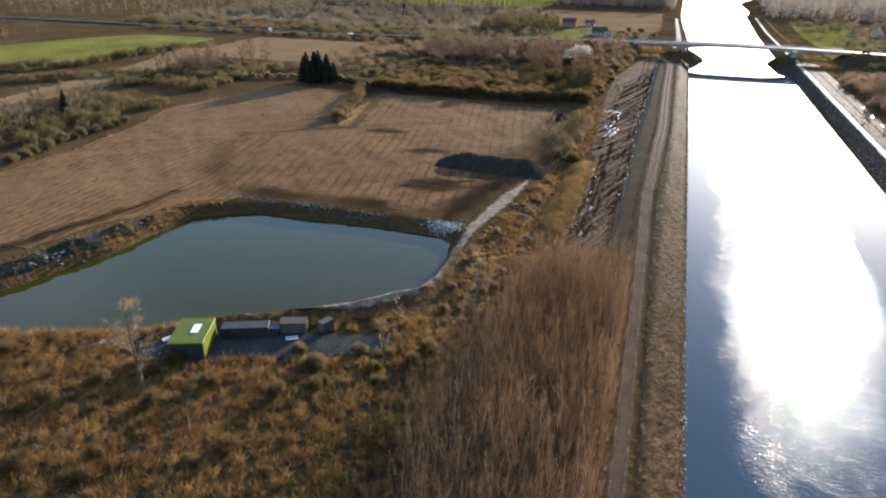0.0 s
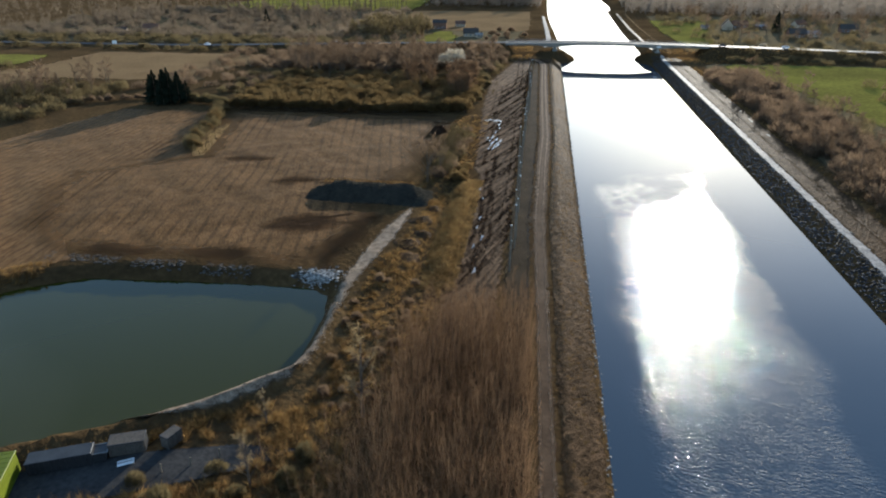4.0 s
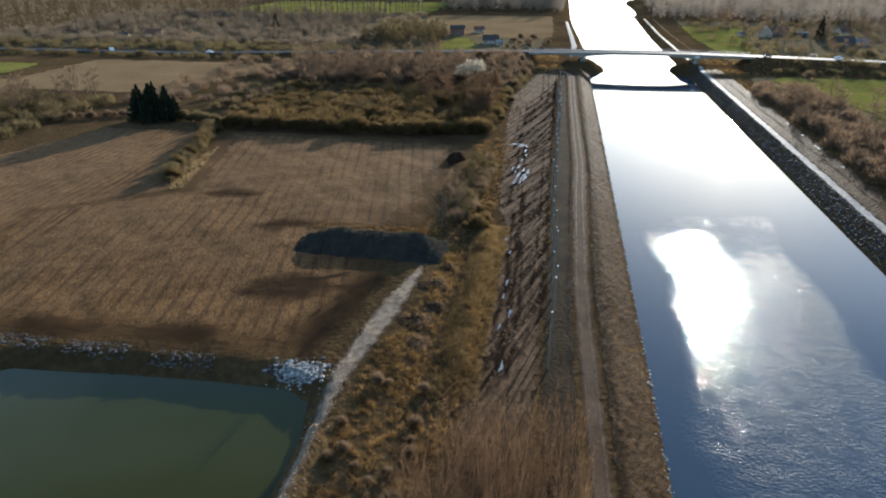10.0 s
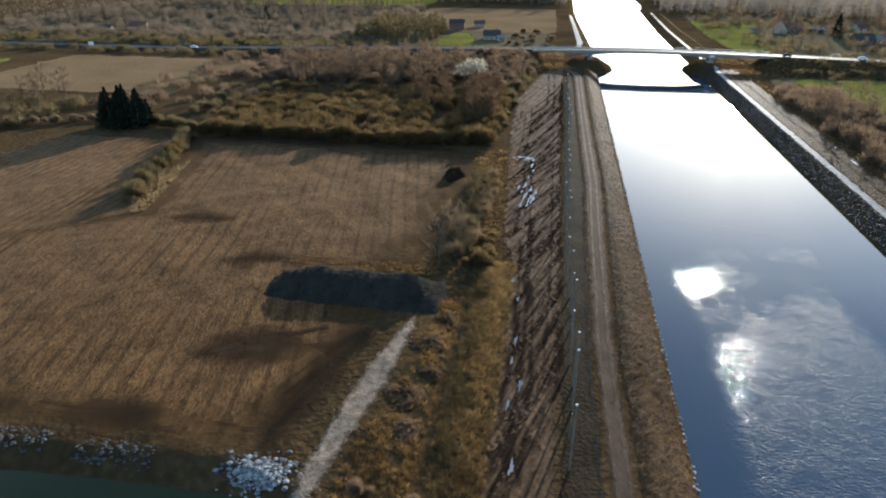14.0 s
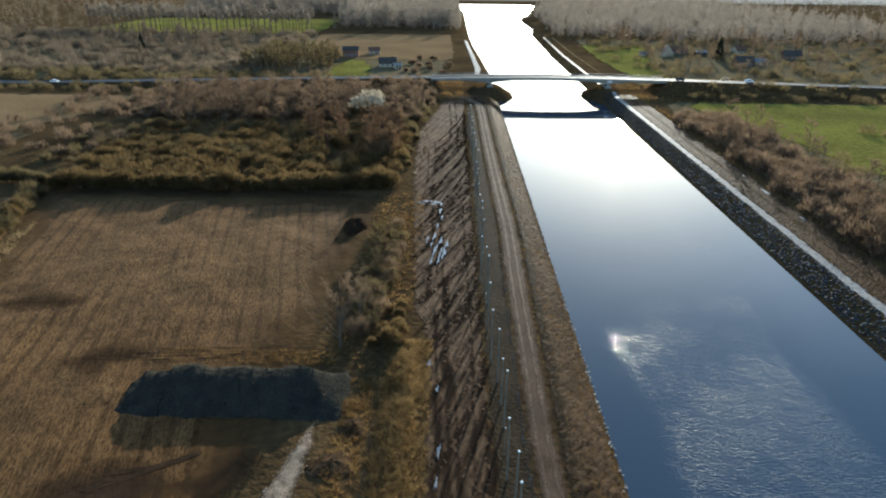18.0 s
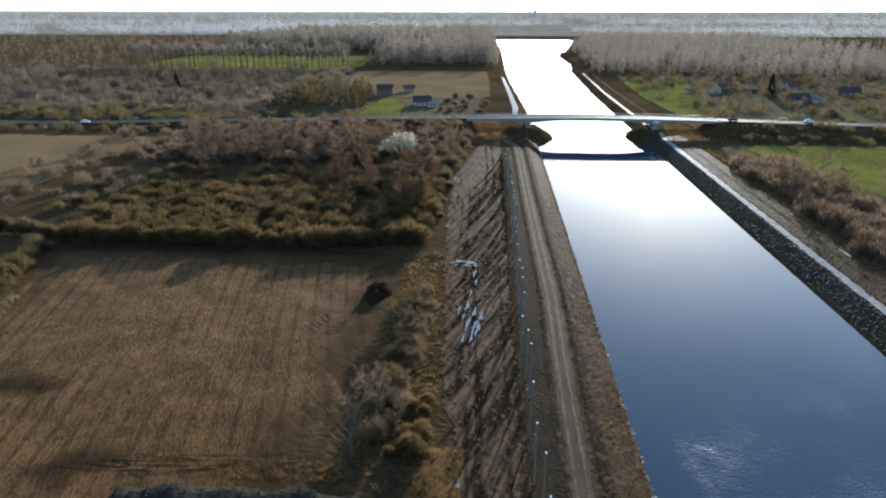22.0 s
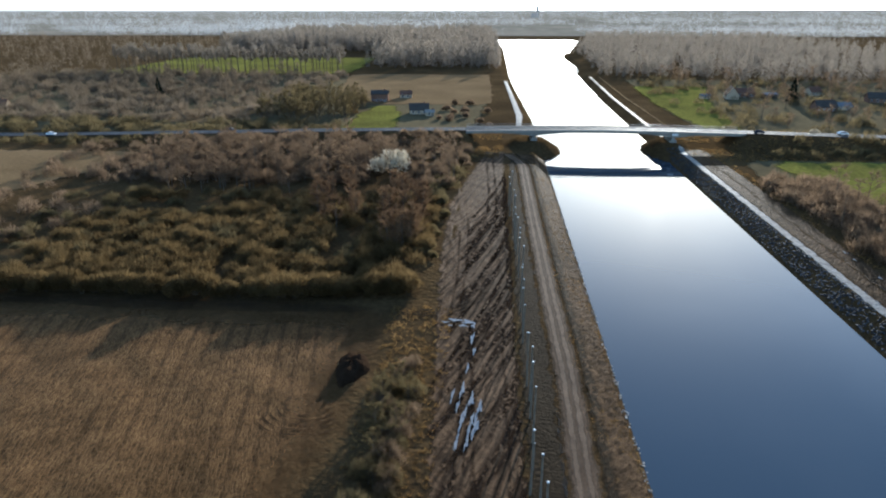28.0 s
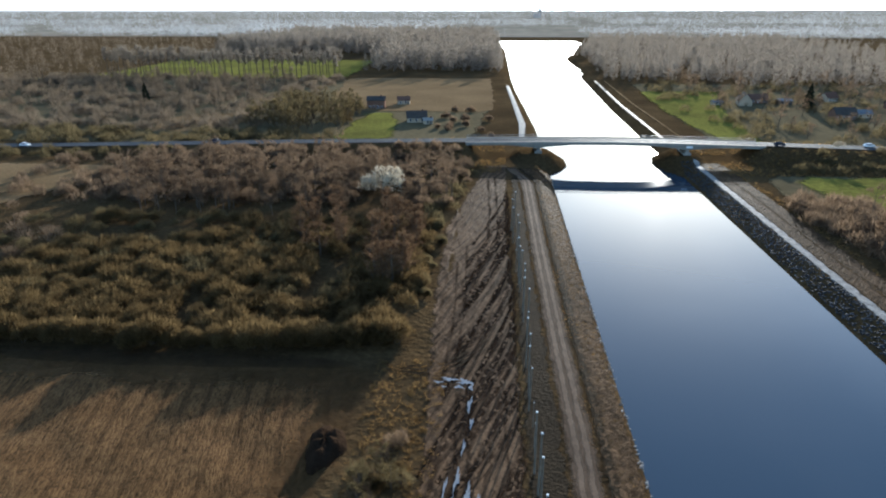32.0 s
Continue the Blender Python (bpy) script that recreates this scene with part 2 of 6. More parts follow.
def row_material(name, low, high, angle, gap, rough=0.95, stretch=11.0, depth=0.25, dark=0.6, light=1.25, grain=2.2, drill=0.0, line=0.45, warp=2.2, sharp=0.35, least=0.15):
    """Soil or stubble with streaks that run at an angle (degrees from +y), patchy at field scale and grainy close to."""
    m = material(name, low, high, 0.028, rough, 0.0, fine=9.0)
    nt = m.node_tree
    b = nt.nodes["Principled BSDF"]
    geo = nt.nodes.new("ShaderNodeNewGeometry")
    turn = nt.nodes.new("ShaderNodeMapping")
    turn.inputs["Rotation"].default_value = (0, 0, radians(angle))
    nt.links.new(geo.outputs["Position"], turn.inputs["Vector"])
    mp = nt.nodes.new("ShaderNodeMapping")
    mp.inputs["Scale"].default_value = (1 / gap, 1 / (gap * stretch), 1 / gap)
    nt.links.new(turn.outputs[0], mp.inputs["Vector"])
    n2, n3 = nt.nodes.new("ShaderNodeTexNoise"), nt.nodes.new("ShaderNodeTexNoise")
    n2.inputs["Scale"].default_value, n2.inputs["Detail"].default_value, n2.inputs["Roughness"].default_value = 1.0, 3.0, 0.55
    nt.links.new(mp.outputs[0], n2.inputs["Vector"])
    n3.inputs["Scale"].default_value, n3.inputs["Detail"].default_value, n3.inputs["Roughness"].default_value = grain, 6.0, 0.7
    nt.links.new(geo.outputs["Position"], n3.inputs["Vector"])
    ad = nt.nodes.new("ShaderNodeMath")
    ad.operation = "MULTIPLY_ADD"
    ad.inputs[1].default_value = 0.8
    nt.links.new(n3.outputs["Fac"], ad.inputs[0])
    nt.links.new(n2.outputs["Fac"], ad.inputs[2])
    bp = nt.nodes.new("ShaderNodeBump")
    bp.inputs["Strength"].default_value, bp.inputs["Distance"].default_value = 0.8, depth
    nt.links.new(ad.outputs[0], bp.inputs["Height"])
    nt.links.new(bp.outputs[0], b.inputs["Normal"])
    old = b.inputs["Base Color"].links[0].from_socket
    mx = nt.nodes.new("ShaderNodeMix")
    mx.data_type, mx.blend_type = "RGBA", "MULTIPLY"
    mx.inputs["Factor"].default_value = 1.0
    rp = nt.nodes.new("ShaderNodeValToRGB")
    rp.color_ramp.elements[0].position, rp.color_ramp.elements[0].color = 0.62, (dark, dark * 0.95, dark * 0.9, 1)
    rp.color_ramp.elements[1].position, rp.color_ramp.elements[1].color = 1.0, (light, light, light * 0.97, 1)
    nt.links.new(ad.outputs[0], rp.inputs[0])
    nt.links.new(old, mx.inputs[6])
    nt.links.new(rp.outputs[0], mx.inputs[7])
    out = mx.outputs[2]
    if drill:
        wv, mask, amt = nt.nodes.new("ShaderNodeTexWave"), nt.nodes.new("ShaderNodeTexNoise"), nt.nodes.new("ShaderNodeMapRange")
        wv.bands_direction = "X"
        wv.inputs["Scale"].default_value, wv.inputs["Distortion"].default_value = 0.314 / drill, warp
        wv.inputs["Detail"].default_value, wv.inputs["Detail Scale"].default_value = 2.0, 0.22
        nt.links.new(turn.outputs[0], wv.inputs["Vector"])
        mask.inputs["Scale"].default_value, mask.inputs["Detail"].default_value = 0.045, 4.0
        nt.links.new(geo.outputs["Position"], mask.inputs["Vector"])
        amt.inputs["From Min"].default_value, amt.inputs["From Max"].default_value = 0.38, 0.58
        amt.inputs["To Min"].default_value, amt.inputs["To Max"].default_value = least, 0.95
        nt.links.new(mask.outputs["Fac"], amt.inputs["Value"])
        lines = nt.nodes.new("ShaderNodeValToRGB")
        lines.color_ramp.elements[0].position, lines.color_ramp.elements[0].color = 0.06, (line, line * 0.96, line * 0.92, 1)
        lines.color_ramp.elements[1].position, lines.color_ramp.elements[1].color = sharp, (1.12, 1.1, 1.06, 1)
        nt.links.new(wv.outputs["Fac"], lines.inputs[0])
        m2 = nt.nodes.new("ShaderNodeMix")
        m2.data_type, m2.blend_type = "RGBA", "MULTIPLY"
        nt.links.new(amt.outputs[0], m2.inputs["Factor"])
        nt.links.new(out, m2.inputs[6])
        nt.links.new(lines.outputs[0], m2.inputs[7])
        out = m2.outputs[2]
    nt.links.new(out, b.inputs["Base Color"])
    return m


FEATHERED = {}


def feathered(mat, soft, fade=0.12):
    """The same soil, thinning out over its last metres into whatever lies beneath."""
    if (mat.name, soft, fade) in FEATHERED:
        return FEATHERED[mat.name, soft, fade]
    m = mat.copy()
    nt = m.node_tree
    at, ns, geo = nt.nodes.new("ShaderNodeAttribute"), nt.nodes.new("ShaderNodeTexNoise"), nt.nodes.new("ShaderNodeNewGeometry")
    at.attribute_name = "inset"
    ns.inputs["Scale"].default_value, ns.inputs["Detail"].default_value, ns.inputs["Roughness"].default_value = 0.55 / soft, 7.0, 0.68
    nt.links.new(geo.outputs["Position"], ns.inputs["Vector"])
    ad, st = nt.nodes.new("ShaderNodeMath"), nt.nodes.new("ShaderNodeMapRange")
    ad.operation = "MULTIPLY_ADD"
    ad.inputs[1].default_value = 0.5 / soft
    nt.links.new(at.outputs["Fac"], ad.inputs[0])
    nt.links.new(ns.outputs["Fac"], ad.inputs[2])
    st.inputs["From Min"].default_value, st.inputs["From Max"].default_value = 0.78 - fade / 2, 0.78 + fade
    nt.links.new(ad.outputs[0], st.inputs["Value"])
    tr, ms = nt.nodes.new("ShaderNodeBsdfTransparent"), nt.nodes.new("ShaderNodeMixShader")
    o = nt.nodes["Material Output"]
    nt.links.new(st.outputs[0], ms.inputs[0])
    nt.links.new(tr.outputs[0], ms.inputs[1])
    nt.links.new(o.inputs["Surface"].links[0].from_socket, ms.inputs[2])
    nt.links.new(ms.outputs[0], o.inputs["Surface"])
    FEATHERED[mat.name, soft, fade] = m
    return m


M_GROUND = material("rough_grass", (0.030, 0.020, 0.010), (0.108, 0.070, 0.031), 0.035, 0.95, 0.9, 0.9, mid=(0.060, 0.038, 0.017), fine=22, bump_dist=0.5)
M_STUBBLE = row_material("stubble_soil", (0.034, 0.017, 0.006), (0.098, 0.053, 0.021), -12, 0.3, stretch=5.0, depth=0.16, dark=0.30, light=1.75, grain=2.0, drill=3.4, line=0.66, warp=2.6, sharp=0.24, least=0.1)
M_STUBBLE_W = row_material("stubble_soil_west", (0.050, 0.026, 0.010), (0.125, 0.070, 0.030), -2, 0.5, stretch=6.0, dark=0.42, light=1.5, drill=2.6, line=0.72, warp=2.0)
M_MUD = row_material("rutted_mud", (0.036, 0.022, 0.012), (0.098, 0.060, 0.034), 16, 0.6, rough=0.85, stretch=9.0, depth=0.18, dark=0.42, light=1.5, grain=1.6, drill=2.4, line=0.5, warp=12.0, sharp=0.5, least=0.0)
M_VERGE = material("dark_verge_soil", (0.014, 0.010, 0.006), (0.044, 0.031, 0.018), 0.15, 0.95, 0.8, 1.6, bump_dist=0.3)
M_PATH = material("packed_sandy_gravel", (0.040, 0.026, 0.016), (0.112, 0.076, 0.049), 0.2, 0.9, 0.6, 2.0, fine=9)
M_RUT = material("pale_wheel_rut", (0.064, 0.043, 0.028), (0.165, 0.115, 0.076), 0.35, 0.85, 0.5, 3.0, fine=10)
M_TRACK = material("pale_marl_track", (0.065, 0.046, 0.030), (0.30, 0.228, 0.158), 0.7, 0.9, 0.8, 2.0, fine=6, lo=0.36, hi=0.64)
M_BANK = row_material("eroded_bank_soil", (0.020, 0.0125, 0.0065), (0.062, 0.039, 0.022), 35, 0.7, stretch=4.0, depth=0.5, dark=0.32, light=1.8, grain=1.2)
M_RIPRAP = material("dark_riprap_stone", (0.018, 0.019, 0.022), (0.070, 0.069, 0.070), 0.5, 0.8, 0.6, 3.0, island=0.45, spec=0.05)
M_PALE_STONE = material("pale_limestone_rubble", (0.09, 0.082, 0.072), (0.36, 0.335, 0.30), 0.5, 0.75, 0.6, 3.0, island=0.6, spec=0.05)
M_CONCRETE = material("weathered_concrete", (0.18, 0.165, 0.142), (0.30, 0.277, 0.24), 0.2, 0.9, 0.2, 5.0, spec=0.05)
M_ASPHALT = material("worn_asphalt", (0.035, 0.036, 0.038), (0.07, 0.071, 0.073), 0.3, 0.9, 0.2, 8.0, spec=0.03)
M_MEADOW = material("mossy_winter_meadow", (0.060, 0.055, 0.015), (0.205, 0.196, 0.036), 0.03, 0.95, 0.6, 1.0, fine=22, bump_dist=0.2, spec=0.0, mid=(0.126, 0.117, 0.025))
M_DRY = material("dry_tawny_meadow", (0.085, 0.052, 0.022), (0.175, 0.115, 0.055), 0.03, 0.95, 0.7, 1.0, fine=25, bump_dist=0.3)
M_DARKSOIL = material("dark_heap_soil", (0.014, 0.009, 0.006), (0.036, 0.023, 0.014), 0.5, 0.95, 1.0, 1.5, bump_dist=0.3)
M_MOUND = material("grassed_spoil_soil", (0.014, 0.014, 0.013), (0.044, 0.039, 0.028), 0.4, 0.95, 1.0, 1.2, bump_dist=0.4)
# yard gravel toned dark so its colour carries the berm's shade
M_YARD = material("shade_toned_gravel", (0.022, 0.022, 0.023), (0.06, 0.058, 0.054), 0.2, 0.8, 0.4, 3.0)
M_TWIG = material("bare_brown_twigs", (0.088, 0.060, 0.037), (0.190, 0.134, 0.086), 0.05, 0.9, island=0.35, thin=0.66)
M_CHURN = material("churned_damp_soil_and_shade", (0.020, 0.013, 0.008), (0.055, 0.034, 0.019), 0.3, 0.95, 0.8, 1.5)
M_WILLOW = material("reddish_willow_stems", (0.078, 0.046, 0.025), (0.205, 0.128, 0.070), 0.05, 0.8, island=0.5, thin=0.4)
M_SCRUB = material("olive_gold_scrub_twigs", (0.062, 0.042, 0.018), (0.168, 0.114, 0.049), 0.05, 0.9, island=0.4, thin=0.55)
M_DULL = material("dull_olive_twigs", (0.064, 0.049, 0.023), (0.155, 0.121, 0.060), 0.05, 0.9, island=0.35, thin=0.64)
M_POPLAR = material("grey_poplar_twigs", (0.150, 0.126, 0.100), (0.225, 0.194, 0.158), 0.03, 0.9, island=0.06, thin=0.6)
M_BARK = material("grey_brown_bark", (0.06, 0.045, 0.032), (0.14, 0.11, 0.08), 0.8, 0.95, 0.5, 6.0)
M_NEEDLE = material("dark_spruce_needles", (0.010, 0.015, 0.010), (0.028, 0.036, 0.022), 0.5, 0.9, island=0.3)
M_BLOSSOM = material("cream_blossom", (0.30, 0.255, 0.18), (0.52, 0.46, 0.35), 0.5, 0.8, island=0.15, thin=0.4)
M_GRASS = material("dry_grass_blades", (0.070, 0.038, 0.013), (0.37, 0.230, 0.085), 0.11, 0.85, island=0.55, thin=0.45)
M_GOLD = material("golden_grass_blades", (0.10, 0.062, 0.024), (0.31, 0.205, 0.085), 0.2, 0.85, island=0.4, thin=0.45)
M_STRAW = material("straw_reed_blades", (0.25, 0.17, 0.075), (0.42, 0.31, 0.16), 0.1, 0.85, island=0.25, thin=0.4)
M_LIME = material("lime_green_cladding", (0.068, 0.084, 0.003), (0.105, 0.125, 0.004), 0.4, 0.5, 0.05, 4.0, spec=0.2)
M_STEEL = material("dark_painted_steel", (0.012, 0.013, 0.015), (0.04, 0.042, 0.045), 0.6, 0.5, metallic=0.3, spec=0.4)
M_GALV = material("dull_galvanised_steel", (0.10, 0.105, 0.11), (0.19, 0.195, 0.20), 0.6, 0.6, metallic=0.2, spec=0.2)
M_GREYBOX = material("weathered_brown_grey_board", (0.040, 0.035, 0.030), (0.105, 0.092, 0.078), 0.5, 0.85, island=0.3, spec=0.05)
M_WHITE = material("white_paint", (0.60, 0.60, 0.59), (0.76, 0.76, 0.75), 0.5, 0.5, spec=0.4)
M_WOOD = material("weathered_wood_post", (0.10, 0.08, 0.06), (0.22, 0.185, 0.14), 1.0, 0.9)
M_BRICK = material("brown_brick", (0.14, 0.08, 0.055), (0.24, 0.145, 0.1), 0.6, 0.85, 0.2, 8.0)
M_RENDER = material("cream_wall_render", (0.36, 0.28, 0.19), (0.50, 0.40, 0.28), 0.3, 0.85)
M_SLATE = material("dark_slate_roof", (0.045, 0.038, 0.033), (0.09, 0.077, 0.066), 0.6, 0.85, spec=0.03)
M_TILE = material("brown_tile_roof", (0.09, 0.05, 0.036), (0.17, 0.1, 0.07), 0.6, 0.8)
M_GLASS = material("dark_window_glass", (0.02, 0.025, 0.03), (0.05, 0.055, 0.06), 0.5, 0.08, spec=0.5)
M_CANAL = water_material("canal_water", (0.028, 0.043, 0.063), 0.003, (21, 84, 17, 130, 0.62), 3.0)
M_FARGRASS = material("far_rough_grass", (0.046, 0.037, 0.019), (0.115, 0.094, 0.050), 0.02, 0.95, 0.6, 0.8, fine=20, bump_dist=0.3, spec=0.004)
# far farmland colour lifted in place of haze
M_PLAIN = material("haze_pale_farmland", (0.065, 0.055, 0.038), (0.20, 0.172, 0.125), 0.006, 0.95, fine=6, spec=0.006)
M_TAN = material("tan_copse_twigs", (0.110, 0.083, 0.055), (0.205, 0.158, 0.108), 0.03, 0.9, island=0.15, thin=0.5)
M_WETRUT = material("wet_rut_mud_and_shade", (0.013, 0.009, 0.006), (0.040, 0.026, 0.017), 0.5, 0.7, 0.6, 2.0, spec=0.0)
# haze is painted into this pale colour of far woods and church
M_HAZY = material("painted_haze_distance", (0.24, 0.235, 0.225), (0.36, 0.355, 0.345), 0.01, 0.95, island=0.15, thin=0.5)
# a faint glow on the far land stands in for haze
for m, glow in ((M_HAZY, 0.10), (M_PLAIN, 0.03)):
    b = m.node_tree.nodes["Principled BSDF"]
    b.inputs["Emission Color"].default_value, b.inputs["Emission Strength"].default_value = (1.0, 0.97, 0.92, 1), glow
M_BRACKEN = material("russet_bracken_blades", (0.13, 0.055, 0.02), (0.26, 0.125, 0.045), 0.15, 0.9, island=0.4, thin=0.4)
M_POND = water_material("pond_water", (0.028, 0.029, 0.003), 0.010, None, 1.0, 0.33)
M_PUDDLE = water_material("puddle_water", (0.20, 0.20, 0.20), 0.003, None, 2.0)


# straw, dry grass and damp soil shine towards a low sun
for m, fuzz, gloss in ((M_GROUND, 0.008, 0.0), (M_STUBBLE, 0.036, 0.009), (M_STUBBLE_W, 0.032, 0.008), (M_MUD, 0.006, 0.006), (M_VERGE, 0.0, 0.003), (M_BANK, 0.0, 0.004), (M_PATH, 0.003, 0.004), (M_RUT, 0.003, 0.006),
                       (M_MEADOW, 0.008, 0.0), (M_DRY, 0.03, 0.0), (M_FARGRASS, 0.03, 0.0), (M_PLAIN, 0.02, 0.0), (M_PALE_STONE, 0.0, 0.012), (M_RIPRAP, 0.0, 0.02), (M_ASPHALT, 0.0, 0.012), (M_TRACK, 0.01, 0.02)):
    b = m.node_tree.nodes["Principled BSDF"]
    b.inputs["Sheen Weight"].default_value, b.inputs["Sheen Roughness"].default_value, b.inputs["Sheen Tint"].default_value = fuzz, 0.45, (1.0, 0.82, 0.6, 1)
    b.inputs["Specular IOR Level"].default_value, b.inputs["Roughness"].default_value = gloss, 0.66


# ---- building blocks ----
def mesh_from(name, verts, faces, mat, smooth=False):
    me = bpy.data.meshes.new(name)
    me.from_pydata([tuple(v) for v in verts], [], faces)
    me.materials.append(mat)
    if smooth:
        me.shade_smooth()
    return me


def part(name, me, parent=None, label="", loc=None, rot=None):
    ob = new(name, me)
    if parent is not None:
        ob.parent = parent
    if loc is not None:
        ob.location = loc
    if rot is not None:
        ob.rotation_euler = rot
    if label:
        tagged(ob, label)
    return ob


def tri_cloud(name, p, d, w, mat):
    """Thin blades: base points p, vectors d, half widths w, turned at random round their length."""
    n = len(p)
    side = np.cross(d, np.random.normal(size=(n, 3)))
    side /= np.linalg.norm(side, axis=1)[:, None] + 1e-9
    v = np.empty((n, 3, 3))
    v[:, 0], v[:, 1], v[:, 2] = p + side * w[:, None], p - side * w[:, None], p + d
    me = bpy.data.meshes.new(name)
    me.vertices.add(3 * n)
    me.vertices.foreach_set("co", v.ravel())
    me.loops.add(3 * n)
    me.loops.foreach_set("vertex_index", np.arange(3 * n, dtype=np.int32))
    me.polygons.add(n)
    me.polygons.foreach_set("loop_start", np.arange(0, 3 * n, 3, dtype=np.int32))
    me.polygons.foreach_set("loop_total", np.full(n, 3, dtype=np.int32))
    me.update(calc_edges=True)
    me.materials.append(mat)
    return me


class Shape:
    """Collects boxes, tubes and quads into one mesh."""

    def __init__(self):
        self.v, self.f = [], []

    def box(self, x0, y0, z0, x1, y1, z1, bevel=0.0):
        b, i = bevel, len(self.v)
        for z, k in ((z0, 0), (z0 + b, 1), (z1 - b, 1), (z1, 0)) if b else ((z0, 1), (z1, 1)):
            c = 0 if k else b
            self.v += [(x0 + c, y0 + c, z), (x1 - c, y0 + c, z), (x1 - c, y1 - c, z), (x0 + c, y1 - c, z)]
        n = 4 if b else 2
        self.f += [(i + 3, i + 2, i + 1, i), tuple(i + 4 * (n - 1) + k for k in range(4))]
        for r in range(n - 1):
            for k in range(4):
                self.f.append((i + 4 * r + k, i + 4 * r + (k + 1) % 4, i + 4 * r + 4 + (k + 1) % 4, i + 4 * r + 4 + k))
        return self

    def tube(self, a, b, ra, rb, n=5):
        a, b = Vector(a), Vector(b)
        ax = (b - a).normalized()
        u = ax.orthogonal().normalized()
        w = ax.cross(u)
        i = len(self.v)
        for c, r in ((a, ra), (b, rb)):
            for k in range(n):
                t = 2 * math.pi * k / n
                self.v.append(tuple(c + (u * math.cos(t) + w * math.sin(t)) * r))
        for k in range(n):
            self.f.append((i + k, i + (k + 1) % n, i + n + (k + 1) % n, i + n + k))
        self.f.append(tuple(i + n + k for k in range(n)))
        return self

    def prism(self, outline, y0, y1):
        """An outline in x, z drawn out along y."""
        i, n = len(self.v), len(outline)
        self.v += [(x, y0, z) for x, z in outline] + [(x, y1, z) for x, z in outline]
        self.f += [tuple(range(i + n - 1, i - 1, -1))[::-1], tuple(range(i + 2 * n - 1, i + n - 1, -1))]
        for k in range(n):
            j = (k + 1) % n
            self.f.append((i + k, i + n + k, i + n + j, i + j))
        return self

    def mesh(self, name, mat):
        return mesh_from(name, self.v, self.f, mat)


def interp(v, table):
    a = np.array(table, float)
    return np.interp(v, a[:, 0], a[:, 1])


def wobble(x, y, size, seed=0.0):
    """Cheap smooth noise in -1..1 for arrays."""
    k = 2 * math.pi / size
    return (np.sin(k * x + 1.7 * np.sin(0.63 * k * y + seed) + seed) * np.cos(0.81 * k * y + 1.3 * np.sin(0.57 * k * x + 2 * seed))
            + 0.5 * np.sin(2.3 * k * x + 1.9 * k * y + 3 * seed + 1.1 * np.sin(1.1 * k * y))) / 1.5


# ---- the lie of the land ----
POND = [(-126, 68), (-122, 82), (-119, 89), (-118, 101), (-116, 113), (-110, 117), (-102, 121), (-85, 122), (-68, 123), (-56, 123), (-51, 120), (-49, 107),
        (-49, 98), (-50, 93), (-56, 87), (-64, 80), (-74, 75), (-88, 67), (-96, 63), (-104, 60), (-114, 57), (-128, 48), (-140, 52)]
ROAD_Y = 443.0


def pond_distance(x, y):
    """Signed distance to the pond's shore, negative over the water."""
    d, inside = np.full(np.shape(x), 1e9), np.zeros(np.shape(x), bool)
    for (ax, ay), (bx, by) in zip(POND, POND[1:] + POND[:1]):
        ex, ey = bx - ax, by - ay
        t = np.clip(((x - ax) * ex + (y - ay) * ey) / (ex * ex + ey * ey), 0, 1)
        d = np.minimum(d, np.hypot(x - ax - t * ex, y - ay - t * ey))
        cross = (ay > y) != (by > y)
        inside ^= cross & (x < (bx - ax) * (y - ay) / (by - ay + 1e-12) + ax)
    return np.where(inside, -d, d)


def road_height(x):
    return interp(x, [(-700, 0.6), (-250, 1.2), (-147, 3.9), (-112, 4.9), (-66, 5.9), (-35, 6.5), (-4, 7.1), (27, 7.4), (58, 7.1), (89, 6.5), (135, 5.4), (260, 2.6), (600, 0.6)])


def shore_left(y):
    return interp(y, [(-400, 0), (520, 0), (700, -7), (760, -8), (1150, -8), (1400, -28), (1900, -60)])


def shore_right(y):
    return interp(y, [(-400, 54), (600, 53), (740, 56), (800, 57), (830, 66), (1000, 63), (1060, 80), (1360, 128), (1900, 230)])


